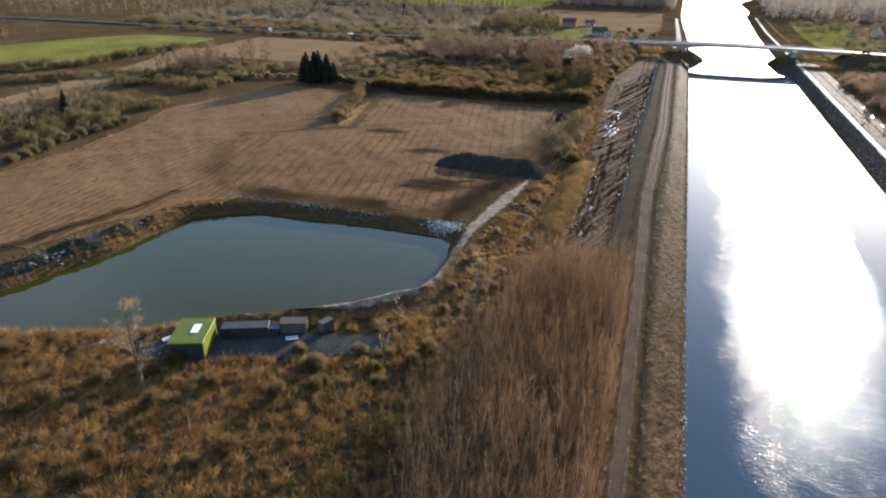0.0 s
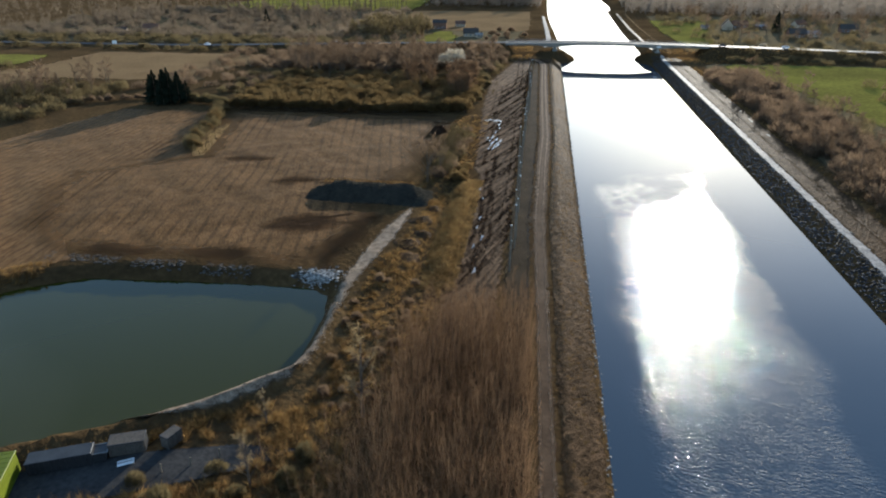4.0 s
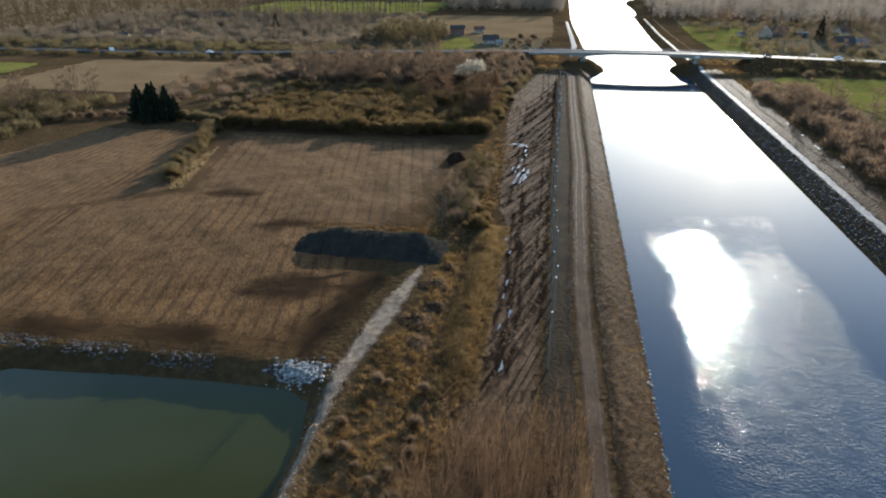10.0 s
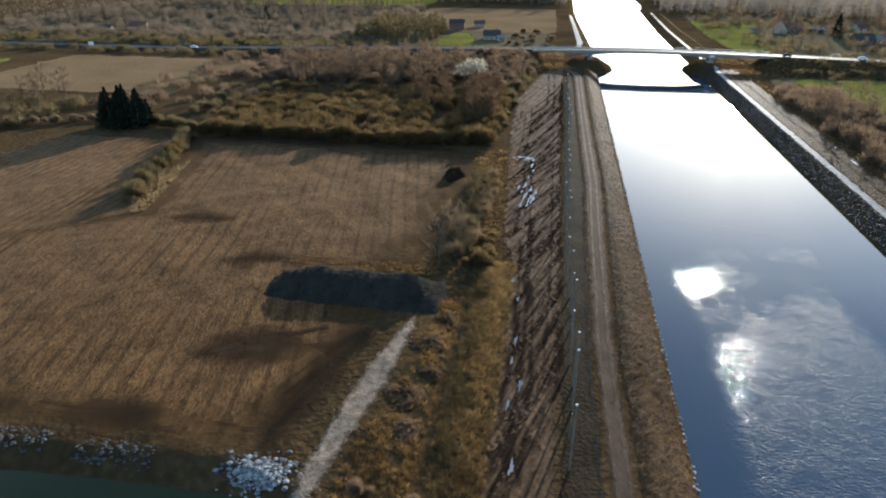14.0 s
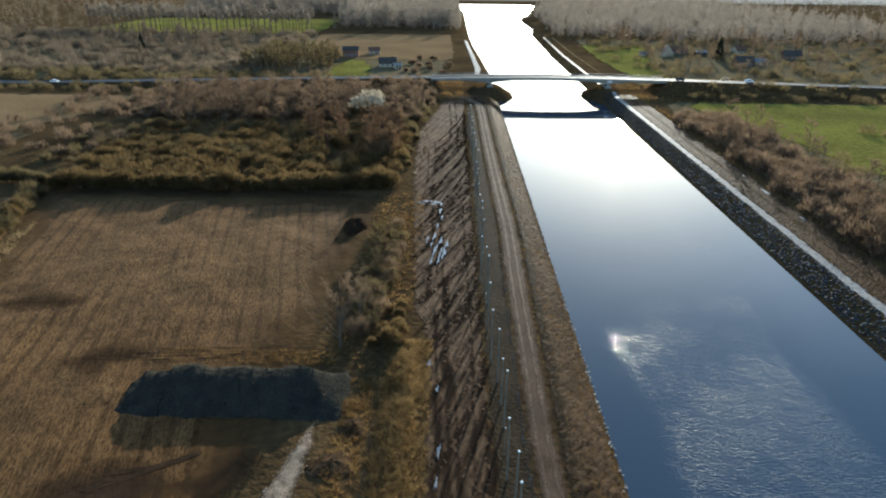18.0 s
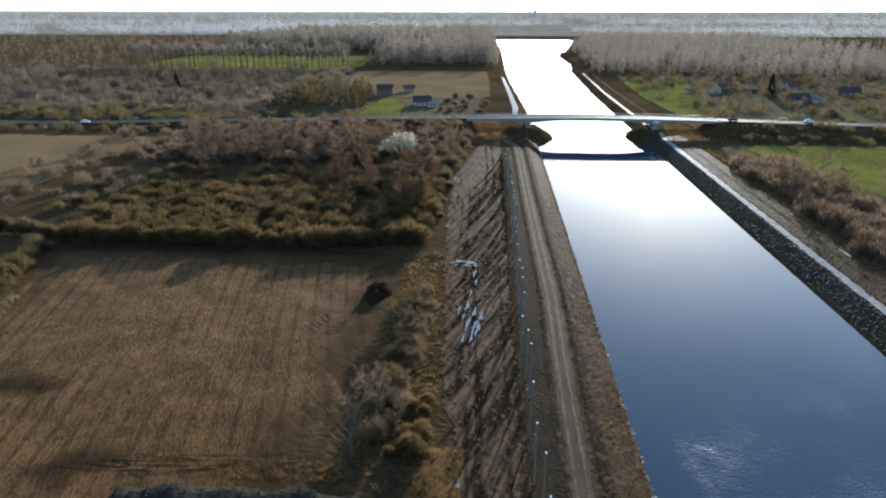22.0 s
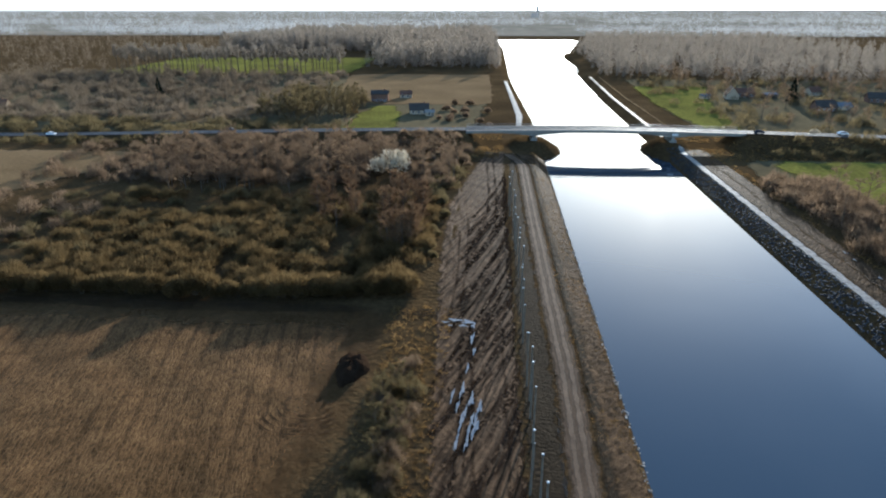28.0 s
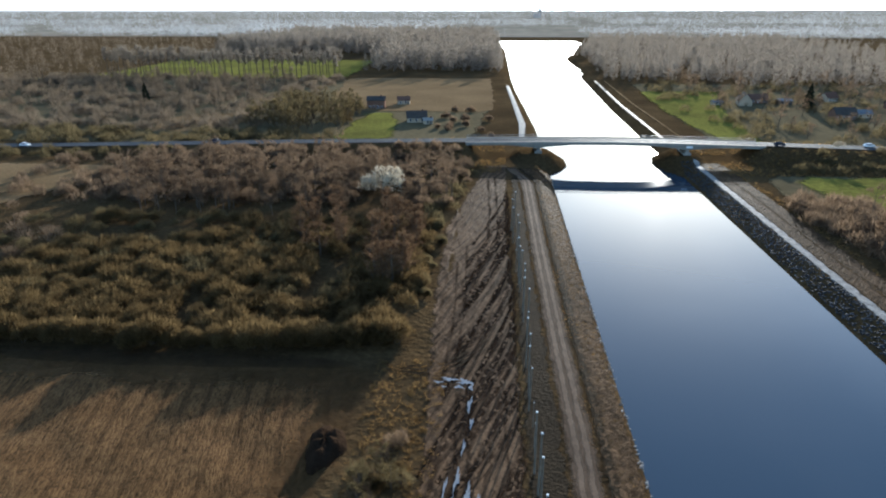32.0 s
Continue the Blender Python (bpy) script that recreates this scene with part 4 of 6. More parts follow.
# ---- bridge and road ----
def build_bridge():
    root = tagged(new("road_bridge"), "long grey concrete road bridge over the canal", "bridge")
    root.location = (27, ROAD_Y, 0)
    xs = [-62 + 2 * i for i in range(63)]

    def top(x):
        return float(road_height(x + 27))

    def soffit(x):
        d = min(abs(x + 31), abs(x - 31))
        return top(x) - (1.15 + 1.3 * max(0.0, 1 - d / 15) ** 1.4)

    def beam(name, y0, y1, below, above, mat, label=""):
        """A bar along the deck that follows its camber; below and above: heights over the roadway by x."""
        s = Shape()
        for x in xs:
            lo, hi = below(x), above(x)
            s.v += [(x, y0, lo), (x, y1, lo), (x, y1, hi), (x, y0, hi)]
        for k in range(len(xs) - 1):
            for j in range(4):
                s.f.append((4 * k + j, 4 * k + 4 + j, 4 * k + 4 + (j + 1) % 4, 4 * k + (j + 1) % 4))
        n = 4 * len(xs)
        s.f += [(3, 2, 1, 0), (n - 4, n - 3, n - 2, n - 1)]
        return part(name, s.mesh(name, mat), root, label)

    beam("deck", -5.2, 5.2, soffit, top, M_CONCRETE)
    for y in (-5.95, 5.15):
        beam("edge_beam", y, y + 0.8, lambda x: top(x) - 0.75, lambda x: top(x) + 0.3, M_CONCRETE, "pale concrete edge beam")
    beam("roadway", -4.2, 4.2, lambda x: top(x) - 0.1, lambda x: top(x) + 0.05, M_ASPHALT, "dark worn asphalt roadway")
    post = Shape().box(-0.05, -0.05, 0, 0.05, 0.05, 1.0).mesh("rail_post", M_GALV)
    for y in (-5.6, 5.6):
        beam("handrail", y - 0.05, y + 0.05, lambda x: top(x) + 1.22, lambda x: top(x) + 1.34, M_GALV)
        beam("middle_rail", y - 0.03, y + 0.03, lambda x: top(x) + 0.75, lambda x: top(x) + 0.83, M_GALV)
        for k in range(32):
            part("rail_post", post, root, loc=(-62 + 4 * k, y, top(-62 + 4 * k) + 0.27))
    for x in (-31, 31):
        part("pier", Shape().box(x - 0.7, -4.6, -1, x + 0.7, 4.6, soffit(x) + 0.3, 0.1).mesh("pier", M_CONCRETE), root)
        part("pile_cap", Shape().box(x - 1.5, -5.4, 0.5, x + 1.5, 5.4, 3.4, 0.1).mesh("pile_cap", M_CONCRETE), root)
    for x in (-62, 62):
        part("abutment", Shape().box(x - 1.2, -6, 0, x + 1.2, 6, top(x) - 0.9, 0.08).mesh("abutment", M_CONCRETE), root)
    part("sign_panel", Shape().box(30, -6.12, 5.6, 32.6, -6.0, 6.5).mesh("sign_panel", M_WHITE), root, "blank white panel")


build_bridge()


def road(name, xs, label):
    v, f = [], []
    for x in xs:
        z = float(road_height(x)) + 0.12
        v += [(x, ROAD_Y - 4.2, z), (x, ROAD_Y + 4.2, z)]
    for k in range(len(xs) - 1):
        f.append((2 * k, 2 * k + 2, 2 * k + 3, 2 * k + 1))
    return tagged(new(name, mesh_from(name, v, f, M_ASPHALT)), label, "road", kind="structure")


road("road_west", list(range(-700, -34, 12)) + [-35], "grey asphalt country road on an embankment")
road("road_east", [89] + list(range(96, 700, 12)), "grey asphalt country road on an embankment")



# ---- plants ----
def bush_proto(n, r, h, blade, w, seed):
    """Blade roots, blade vectors and widths for a rounded, lumpy bush of bare twigs."""
    g = np.random.RandomState(seed)
    a, u = g.uniform(0, 2 * np.pi, n), g.uniform(0.0, 1, n)
    lob = 1 + 0.22 * np.sin(3 * a + seed) + 0.15 * np.sin(5 * a + 2.3 * seed)
    k = g.uniform(0.45, 1, n) ** 0.5
    rad = r * lob * np.sqrt(1 - (u * 0.95) ** 2) * k
    p = np.stack([rad * np.cos(a), rad * np.sin(a), h * (0.08 + 0.86 * u) * k], 1)
    d = np.stack([np.cos(a) * 0.55, np.sin(a) * 0.55, 0.7 + 0.9 * u], 1) + g.normal(0, 0.4, (n, 3))
    d *= (blade * g.uniform(0.5, 1.7, n) / np.linalg.norm(d, axis=1))[:, None]
    return p, d, w * g.uniform(0.6, 1.4, n)


def puff_proto(n, r, h, blade, w, seed):
    """A close rounded bush made of several puffs of short twigs."""
    q = np.random.RandomState(seed)
    out = []
    for k in range(5):
        a, f = q.uniform(0, 6.283), (0.0 if k == 0 else q.uniform(0.35, 0.6))
        s = 0.72 if k == 0 else q.uniform(0.42, 0.6)
        m = n // 5
        th, u = q.uniform(0, 6.283, m), q.uniform(-0.15, 1, m)
        e = np.stack([np.cos(th) * np.sqrt(1 - u * u), np.sin(th) * np.sqrt(1 - u * u), u], 1)
        c = np.array([r * f * math.cos(a), r * f * math.sin(a), h * (0.5 if k == 0 else q.uniform(0.25, 0.45))])
        p = c + e * np.array([r * s, r * s, h * s * 0.75]) * q.uniform(0.55, 1, m)[:, None] ** 0.4
        d = (e * 0.8 + np.array([0, 0, 0.55]) + q.normal(0, 0.35, (m, 3))) * (blade * q.uniform(0.5, 1.4, m))[:, None]
        out.append((p, d, w * q.uniform(0.6, 1.4, m)))
    return tuple(np.concatenate(z) for z in zip(*out))


def tree_proto(h, spread, limbs, twigs, w, seed, low=0.25, up=0.9, twig=0.09):
    """Limb segments, and blade arrays for the twigs of a bare tree."""
    g = np.random.RandomState(seed)
    segs, pts, dirs = [], [], []
    lean = g.normal(0, 0.02 * h, 2)
    for k in range(limbs):
        f = low + (0.98 - low) * (k + g.uniform(0, 1)) / limbs
        a = g.uniform(0, 2 * np.pi)
        base = np.array([lean[0] * f, lean[1] * f, h * f])
        ln = spread * (1.15 - 0.75 * f) * g.uniform(0.7, 1.2)
        tip = base + np.array([np.cos(a) * ln, np.sin(a) * ln, ln * up * g.uniform(0.7, 1.3)])
        segs.append((base, tip, 0.045 * h * 0.22 * (1.2 - f)))
        for _ in range(3):
            t = g.uniform(0.3, 1)
            b2 = base + (tip - base) * t
            d2 = (tip - base) * 0.45 + g.normal(0, 0.22 * ln, 3)
            d2[2] = abs(d2[2])
            segs.append((b2, b2 + d2, 0.045 * h * 0.09 * (1.2 - f)))
            m = max(2, twigs // (limbs * 3))
            tt = g.uniform(0.1, 1.1, m)[:, None]
            pts.append(b2 + d2 * tt)
            v = d2 / (np.linalg.norm(d2) + 1e-6) * 0.5 + g.normal(0, 0.6, (m, 3))
            v[:, 2] = np.abs(v[:, 2]) * 0.9
            dirs.append(v * g.uniform(0.5, 1.2, m)[:, None] * twig * h)
    p, d = np.concatenate(pts), np.concatenate(dirs)
    return segs, lean, (p, d, w * g.uniform(0.6, 1.4, len(p)))


def tree_meshes(h, spread, limbs, twigs, w, seed, bark, leaf, low=0.25, up=0.9, name="trunk", twig=0.09):
    segs, lean, blades = tree_proto(h, spread, limbs, twigs, w, seed, low, up, twig)
    s = Shape()
    r = 0.02 * h
    mid = (lean[0] * 0.5 + 0.01 * h, lean[1] * 0.5, h * 0.5)
    s.tube((0, 0, -0.4), mid, r, 0.6 * r, 6).tube(mid, (lean[0], lean[1], h), 0.6 * r, 0.06 * r, 5)
    for a, b, q in segs:
        s.tube(a, b, max(q, 0.02), 0.012, 3)
    return s.mesh(name, bark), tri_cloud("crown", *blades, leaf)


def stand(kind, label, category, group, trunk, crown, x, y, scale, turn, z=None):
    root = tagged(new(kind), label, category, group)
    root.location = (x, y, float(height(x, y)) - 0.05 if z is None else z)
    root.rotation_euler = (0, 0, turn)
    root.scale = (scale, scale, scale * rnd.uniform(0.88, 1.12))
    part("trunk", trunk, root)
    part("crown", crown, root)
    return root


def shrub(label, group, stems, crown, x, y, scale, turn):
    root = tagged(new("bush"), label, "bush", group)
    root.location = (x, y, float(height(x, y)) - 0.05)
    root.rotation_euler = (0, 0, turn)
    root.scale = (scale, scale, scale * rnd.uniform(0.8, 1.15))
    part("woody_base", stems, root)
    part("crown", crown, root)
    return root


def scatter(name, protos, places, mat, label, category):
    """One object of kind stuff: blade prototypes set at places (x, y, scale)."""
    P, D, W = [], [], []
    pl = np.array(places, float)
    z = height(pl[:, 0], pl[:, 1])
    g = np.random.RandomState(len(name))
    for i in range(len(pl)):
        p, d, w = protos[i % len(protos)]
        a = g.uniform(0, 6.283)
        rot = np.array([[math.cos(a), -math.sin(a), 0], [math.sin(a), math.cos(a), 0], [0, 0, 1]])
        P.append(p @ rot.T * pl[i, 2] + (pl[i, 0], pl[i, 1], z[i]))
        D.append(d @ rot.T * pl[i, 2])
        W.append(w * pl[i, 2])
    ob = new(name, tri_cloud(name, np.concatenate(P), np.concatenate(D), np.concatenate(W), mat))
    return tagged(ob, label, category, kind="stuff")


rnd = random.Random(7)


def stems_mesh(r, h, n, seed, mat):
    g = random.Random(seed)
    s = Shape()
    for _ in range(n):
        a = g.uniform(0, 6.283)
        s.tube((0.12 * math.cos(a), 0.12 * math.sin(a), -0.2), (r * g.uniform(0.3, 0.8) * math.cos(a), r * g.uniform(0.3, 0.8) * math.sin(a), h * g.uniform(0.5, 0.85)), 0.06, 0.015, 3)
    return s.mesh("woody_base", mat)


BUSH = {}
for key, mat in (("scrub", M_SCRUB), ("dull", M_DULL), ("brown", M_TWIG)):
    BUSH[key] = [(stems_mesh(2.0, 2.6, 14, k + 5, M_BARK), tri_cloud("crown", *puff_proto(2400, 2.1, 2.8, 0.5, 0.042, k + 1), mat)) for k in range(3)]
for key, mat in (("loose", M_TWIG), ("loose_olive", M_DULL)):
    BUSH[key] = [(stems_mesh(1.8, 2.8, 16, k + 15, M_BARK), tri_cloud("crown", *bush_proto(1100, 2.2, 3.0, 0.9, 0.022, k + 11), mat)) for k in range(3)]
TREE = {
    "bare": [tree_meshes(9 + k, 3.2, 12, 900, 0.045, k + 20, M_BARK, M_TWIG) for k in range(3)],
    "red": [tree_meshes(9 + k, 2.0, 16, 1100, 0.05, k + 30, M_BARK, M_WILLOW, 0.12, 1.5) for k in range(2)],
    "poplar": [tree_meshes(21 + k, 2.9, 20, 1000, 0.09, k + 40, M_BARK, M_POPLAR, 0.5, 1.7) for k in range(3)],
    "dark": [tree_meshes(10 + k, 3.0, 14, 1500, 0.06, k + 60, M_BARK, M_DULL, 0.1, 1.0) for k in range(2)],
    "young": [tree_meshes(11 + k, 1.8, 14, 600, 0.07, k + 50, M_BARK, M_TAN, 0.15, 1.6) for k in range(2)],
}


def row_of(points, gap, jitter):
    """Places along a broken line."""
    out = []
    for (ax, ay), (bx, by) in zip(points, points[1:]):
        n = max(1, round(math.hypot(bx - ax, by - ay) / gap))
        out += [(ax + (bx - ax) * (i + rnd.random()) / n + rnd.uniform(-jitter, jitter), ay + (by - ay) * (i + rnd.random()) / n + rnd.uniform(-jitter, jitter)) for i in range(n)]
    return out


def fill(n, x0, x1, y0, y1, keep=lambda x, y: True):
    out = []
    for _ in range(n * 6):
        x, y = rnd.uniform(x0, x1), rnd.uniform(y0, y1)
        if keep(x, y):
            out.append((x, y))
        if len(out) == n:
            break
    return out


def shrubs(places, key, label, group, lo, hi):
    for x, y in places:
        shrub(label, group, *rnd.choice(BUSH[key]), x, y, rnd.uniform(lo, hi), rnd.uniform(0, 6.28))


BLADES = [bush_proto(260, 2.1, 2.8, 1.0, 0.06, k + 61) for k in range(4)]
PUFFS = [puff_proto(700, 2.1, 2.7, 0.55, 0.044, k + 71) for k in range(4)]


def bushes(name, places, mat, label, lo, hi, protos=None):
    """Bushes too many to count, in one object."""
    scatter(name, protos or BLADES, [(x, y, rnd.uniform(lo, hi)) for x, y in places], mat, label, "scrub")


def trees(places, key, kind, label, group, lo, hi):
    for x, y in places:
        stand(kind, label, "tree", group, *rnd.choice(TREE[key]), x, y, rnd.uniform(lo, hi), rnd.uniform(0, 6.28))


# rough grass: tussocks
def tussock(n, h, seed):
    q = np.random.RandomState(seed)
    a = q.uniform(0, 6.283, n)
    p = np.stack([0.34 * np.cos(a) * q.uniform(0, 1, n), 0.34 * np.sin(a) * q.uniform(0, 1, n), np.full(n, -0.05)], 1)
    d = np.stack([np.cos(a) * 0.55, np.sin(a) * 0.55, np.full(n, 0.75)], 1) + q.normal(0, 0.3, (n, 3))
    d[:, 2] = np.abs(d[:, 2]) + 0.15
    return p, d * (h * q.uniform(0.6, 1.2, n))[:, None], np.full(n, 0.026)


TUSS = [tussock(20, 0.62, k) for k in range(5)]
LONG = [tussock(26, 0.9, k + 30) for k in range(5)]


def spots(n, x0, x1, y0, y1, size, seed, lo=0.6, hi=1.5, cut=-0.35, keep=None):
    q = np.random.RandomState(seed)
    x, y = q.uniform(x0, x1, n), q.uniform(y0, y1, n)
    ok = wobble(x, y, size, seed) > cut
    if keep is not None:
        ok &= keep(x, y)
    return np.stack([x, y, q.uniform(lo, hi, n)], 1)[ok]


# scrub north of the stubble field
shrubs(row_of([(-139, 270.5), (-90, 270.5), (-60, 271.5), (-41, 274)], 1.9, 1.1), "scrub", "rounded olive-gold willow bush in the field-edge hedge", "field-edge hedge", 1.05, 1.75)
bushes("willow_scrub", fill(950, -142, -40, 275, 346, lambda x, y: not (-67 < x < -57 and 286 < y < 316) and math.hypot((x + 122 - 0.8 * (y - 334)) / 24, (y - 334) / 11) > 1 and wobble(x, y, 26, 1.0) > -0.45), M_SCRUB, "dense rounded olive-gold willow scrub", 0.45, 1.5, PUFFS)
bushes("dull_scrub", fill(130, -165, -40, 290, 350, lambda x, y: wobble(x, y, 19, 3.0) > 0), M_DULL, "dull olive scrub among the willows", 0.7, 1.3, PUFFS)
trees(fill(30, -56, -43, 300, 345), "red", "alder_tree", "slender reddish-brown bare alder tree", "alder clump", 0.75, 1.15)
trees(fill(14, -78, -62, 318, 350), "red", "alder_tree", "slender reddish-brown bare alder tree", "alder clump", 0.7, 1.05)
trees(fill(46, -150, -36, 366, 396, lambda x, y: math.hypot(x + 60, y - 371) > 12 and not (-70 < x < -50 and y < 371)), "bare", "bare_tree", "brown leafless tree below the road", "roadside belt", 0.95, 1.5)
trees(fill(44, -150, -34, 396, 426), "bare", "bare_tree", "brown leafless tree below the road", "roadside belt", 0.65, 1.05)
trees(fill(30, -140, -80, 350, 374), "bare", "bare_tree", "brown leafless tree by a grassy clearing", "clearing trees", 0.8, 1.2)
bushes("roadside_scrub", fill(420, -172, -32, 362, 434, lambda x, y: math.hypot(x + 60, y - 371) > 8), M_TWIG, "brown leafless scrub below the road", 0.8, 1.7, PUFFS)
bushes("meadow_scrub", fill(120, -205, -145, 300, 425, lambda x, y: wobble(x, y, 24, 5.0) > -0.1), M_TWIG, "brown leafless scrub in rough grass", 0.7, 1.4)
shrubs(fill(18, -42, -37, 282, 345), "dull", "dull olive bush beside the mud strip", "mud strip bushes", 0.5, 1.0)
bushes("strip_scrub", fill(60, -44, -27, 345, 424, lambda x, y: x < -27 - (424 - y) * 0.13), M_DULL, "dull scrub beside the mud strip", 0.5, 1.1)
bushes("embankment_scrub", fill(110, -420, -165, 424, 436), M_DULL, "dull scrub on the road embankment", 0.6, 1.2)

# hedge between the stubble fields, and the spruces at its head
shrubs(row_of([(-142, 266), (-134, 240), (-125, 205)], 4.2, 1.8), "loose_olive", "loose olive bush in the hedge between fields", "hedge between fields", 0.7, 1.5)
shrubs(row_of([(-142, 266), (-134, 240), (-125, 205)], 4.0, 1.7), "scrub", "straggling olive bush in the hedge between fields", "hedge between fields", 0.45, 1.3)
shrubs(row_of([(-163, 277), (-143, 273)], 1.7, 1.5), "dull", "dark leafless bush beside the spruces", "hedge between fields", 0.9, 1.3)


def build_spruce(h, seed):
    g = np.random.RandomState(seed)
    n = 2600
    f = g.uniform(0.03, 1, n) ** 0.9
    a = g.uniform(0, 2 * np.pi, n)
    lay = 0.75 + 0.25 * np.sin(f * 40)
    r = 0.34 * h * (1 - f) ** 0.8 * lay * g.uniform(0.25, 1, n)
    p = np.stack([r * np.cos(a), r * np.sin(a), f * h], 1)
    d = np.stack([np.cos(a), np.sin(a), g.uniform(-0.5, 0.25, n)], 1) * (0.075 * h * (1.2 - f))[:, None]
    trunk = Shape().tube((0, 0, -0.3), (0, 0, h), 0.02 * h, 0.01, 6).mesh("trunk", M_BARK)
    return trunk, tri_cloud("crown", p, d, np.full(n, 0.2), M_NEEDLE)


SPRUCE = [build_spruce(11.0, 3), build_spruce(12.5, 4)]
for x, y, s in ((-177.5, 273, 1.15), (-174.5, 271, 1.2), (-171.5, 274, 1.4), (-168.2, 271.5, 1.3), (-165.0, 273, 1.2), (-170, 269, 1.1), (-174, 277, 1.25), (-167, 277, 1.25), (-162.4, 275, 0.85)):
    stand("spruce_tree", "dark green spruce in a tight clump at the field corner", "tree", "spruce clump", *rnd.choice(SPRUCE), x, y, s, rnd.uniform(0, 6))
stand("spruce_tree", "dark lone spruce among bare shrubs", "tree", "", *SPRUCE[0], -228, 180, 0.75, 1)
stand("spruce_tree", "small dark lone spruce in a hedge", "tree", "", *SPRUCE[0], -217, 258, 0.45, 1)
stand("spruce_tree", "tall dark spruce beside the village houses", "tree", "", *SPRUCE[1], 172, 588, 1.15, 2)
stand("spruce_tree", "dark lone spruce beyond the road", "tree", "", *SPRUCE[1], -248, 575, 1.1, 2)

# west hedges and copses
shrubs(row_of([(-186, 104), (-192, 128), (-196, 150), (-196, 178)], 3.0, 1.2), "dull", "dark olive bush in the western hedge", "western hedge", 0.6, 1.1)
bushes("copse_scrub", fill(110, -250, -202, 128, 208), M_DULL, "dark olive scrub in the western copse", 0.8, 1.6)
trees(fill(22, -246, -208, 135, 195), "young", "birch_tree", "pale slender leafless birch", "western copse", 0.6, 1.0)
shrubs(row_of([(-250, 232), (-216, 262), (-190, 280), (-176, 285)], 3.2, 1.6), "brown", "reddish-brown bush along the field margin", "field margin", 0.5, 1.0)
bushes("grove_scrub", fill(110, -262, -206, 232, 300), M_DULL, "dark olive scrub round a leafless grove", 0.8, 1.6)
trees(fill(26, -258, -212, 262, 312), "bare", "bare_tree", "grey-brown leafless tree in a grove", "leafless grove", 0.8, 1.25)
bushes("meadow_hedge", row_of([(-380, 190), (-350, 222), (-330, 245), (-313, 262), (-312, 318), (-305, 345)], 2.6, 1.8), M_DULL, "rounded olive hedge along the green meadow", 1.0, 1.9)
bushes("strip_hedge", row_of([(-340, 185), (-320, 205), (-290, 232), (-262, 262)], 2.4, 2.4), M_DULL, "low olive hedge between strips of grass", 0.8, 1.4)

# hedge east of the stubble field
shrubs(fill(30, -41.5, -35.0, 188, 236), "loose_olive", "loose olive bush beside the stubble field", "field-side hedge", 0.4, 1.0)
shrubs(fill(9, -36.5, -32.5, 184, 200), "scrub", "yellow-olive bush beside the stubble field", "field-side hedge", 0.5, 0.95)
shrubs(fill(6, -40, -35, 186, 250), "scrub", "olive-gold bush beside the stubble field", "field-side hedge", 0.35, 0.75)
shrubs(fill(22, -42, -35.5, 188, 246, lambda x, y: x > -40.5 or y < 224), "loose", "brown leafless bush beside the stubble field", "field-side hedge", 0.5, 1.1)
trees(fill(20, -41.5, -36, 190, 238), "dark", "hazel_tree", "dark olive-brown hazel in the field-side hedge", "field-side hedge", 0.28, 0.5)
scatter("hedge_grass", TUSS, spots(2200, -44, -31, 182, 268, 6, 8, 0.4, 1.0, -0.4), M_GRASS, "tawny grass under the field-side hedge", "grass")
stand("willow_tree", "many-limbed bare willow at the field corner", "tree", "", *tree_meshes(8.5, 3.8, 18, 2600, 0.016, 77, M_BARK, M_TWIG, 0.08, 1.3, twig=0.07), -42.5, 186, 1.3, 0.5)
stand("willow_tree", "smaller bare willow in the field-side hedge", "tree", "", *tree_meshes(7.0, 3.0, 16, 2000, 0.016, 78, M_BARK, M_TWIG, 0.08, 1.3, twig=0.07), -40, 194, 1.1, 2.5)

# far bank belt
bushes("far_bank_scrub", fill(620, 72.5, 98, 90, 378, lambda x, y: x > 73 + 2 * math.sin(y)), M_TWIG, "brown leafless scrub along the far bank", 0.8, 1.6)
trees(fill(60, 77, 105, 100, 365), "bare", "bare_tree", "brown leafless tree on the far bank", "far bank belt", 0.6, 1.0)
bushes("east_embankment_scrub", fill(150, 90, 330, 414, 436), M_DULL, "dark scrub on the eastern embankment", 0.6, 1.3)
bushes("east_scrub", fill(330, 96, 260, 150, 356, lambda x, y: y < 250 or wobble(x, y, 40, 3.0) > 0.25), M_DULL, "olive scrub behind the far bank", 0.8, 1.5)

# blossom
def blossom_tree(x, y, s, label):
    root = tagged(new("blossom_tree"), label, "tree")
    root.location, root.scale = (x, y, float(height(x, y))), (s, s, s)
    trunk, _ = tree_meshes(6.5, 3.0, 12, 60, 0.03, 88, M_BARK, M_TWIG)
    part("trunk", trunk, root)
    q = np.random.RandomState(9)
    lobes = [(q.uniform(-2.6, 2.6), q.uniform(-2.6, 2.6), q.uniform(2.0, 4.4), q.uniform(1.3, 2.2)) for _ in range(11)]
    p, d, w = (np.concatenate(a) for a in zip(*[bush_proto(190, r, 1.5 * r, 0.4, 0.11, k + 9) for k, (_, _, _, r) in enumerate(lobes)]))
    p = p + np.repeat(np.array([(a, c, e) for a, c, e, _ in lobes]), 190, axis=0)
    part("crown", tri_cloud("crown", p, d, w, M_BLOSSOM), root, "cream-white blossom")


blossom_tree(-60, 371, 1.75, "cream-blossomed spreading tree in brown scrub")
blossom_tree(118, 438, 0.55, "small pale blossoming tree by the road")

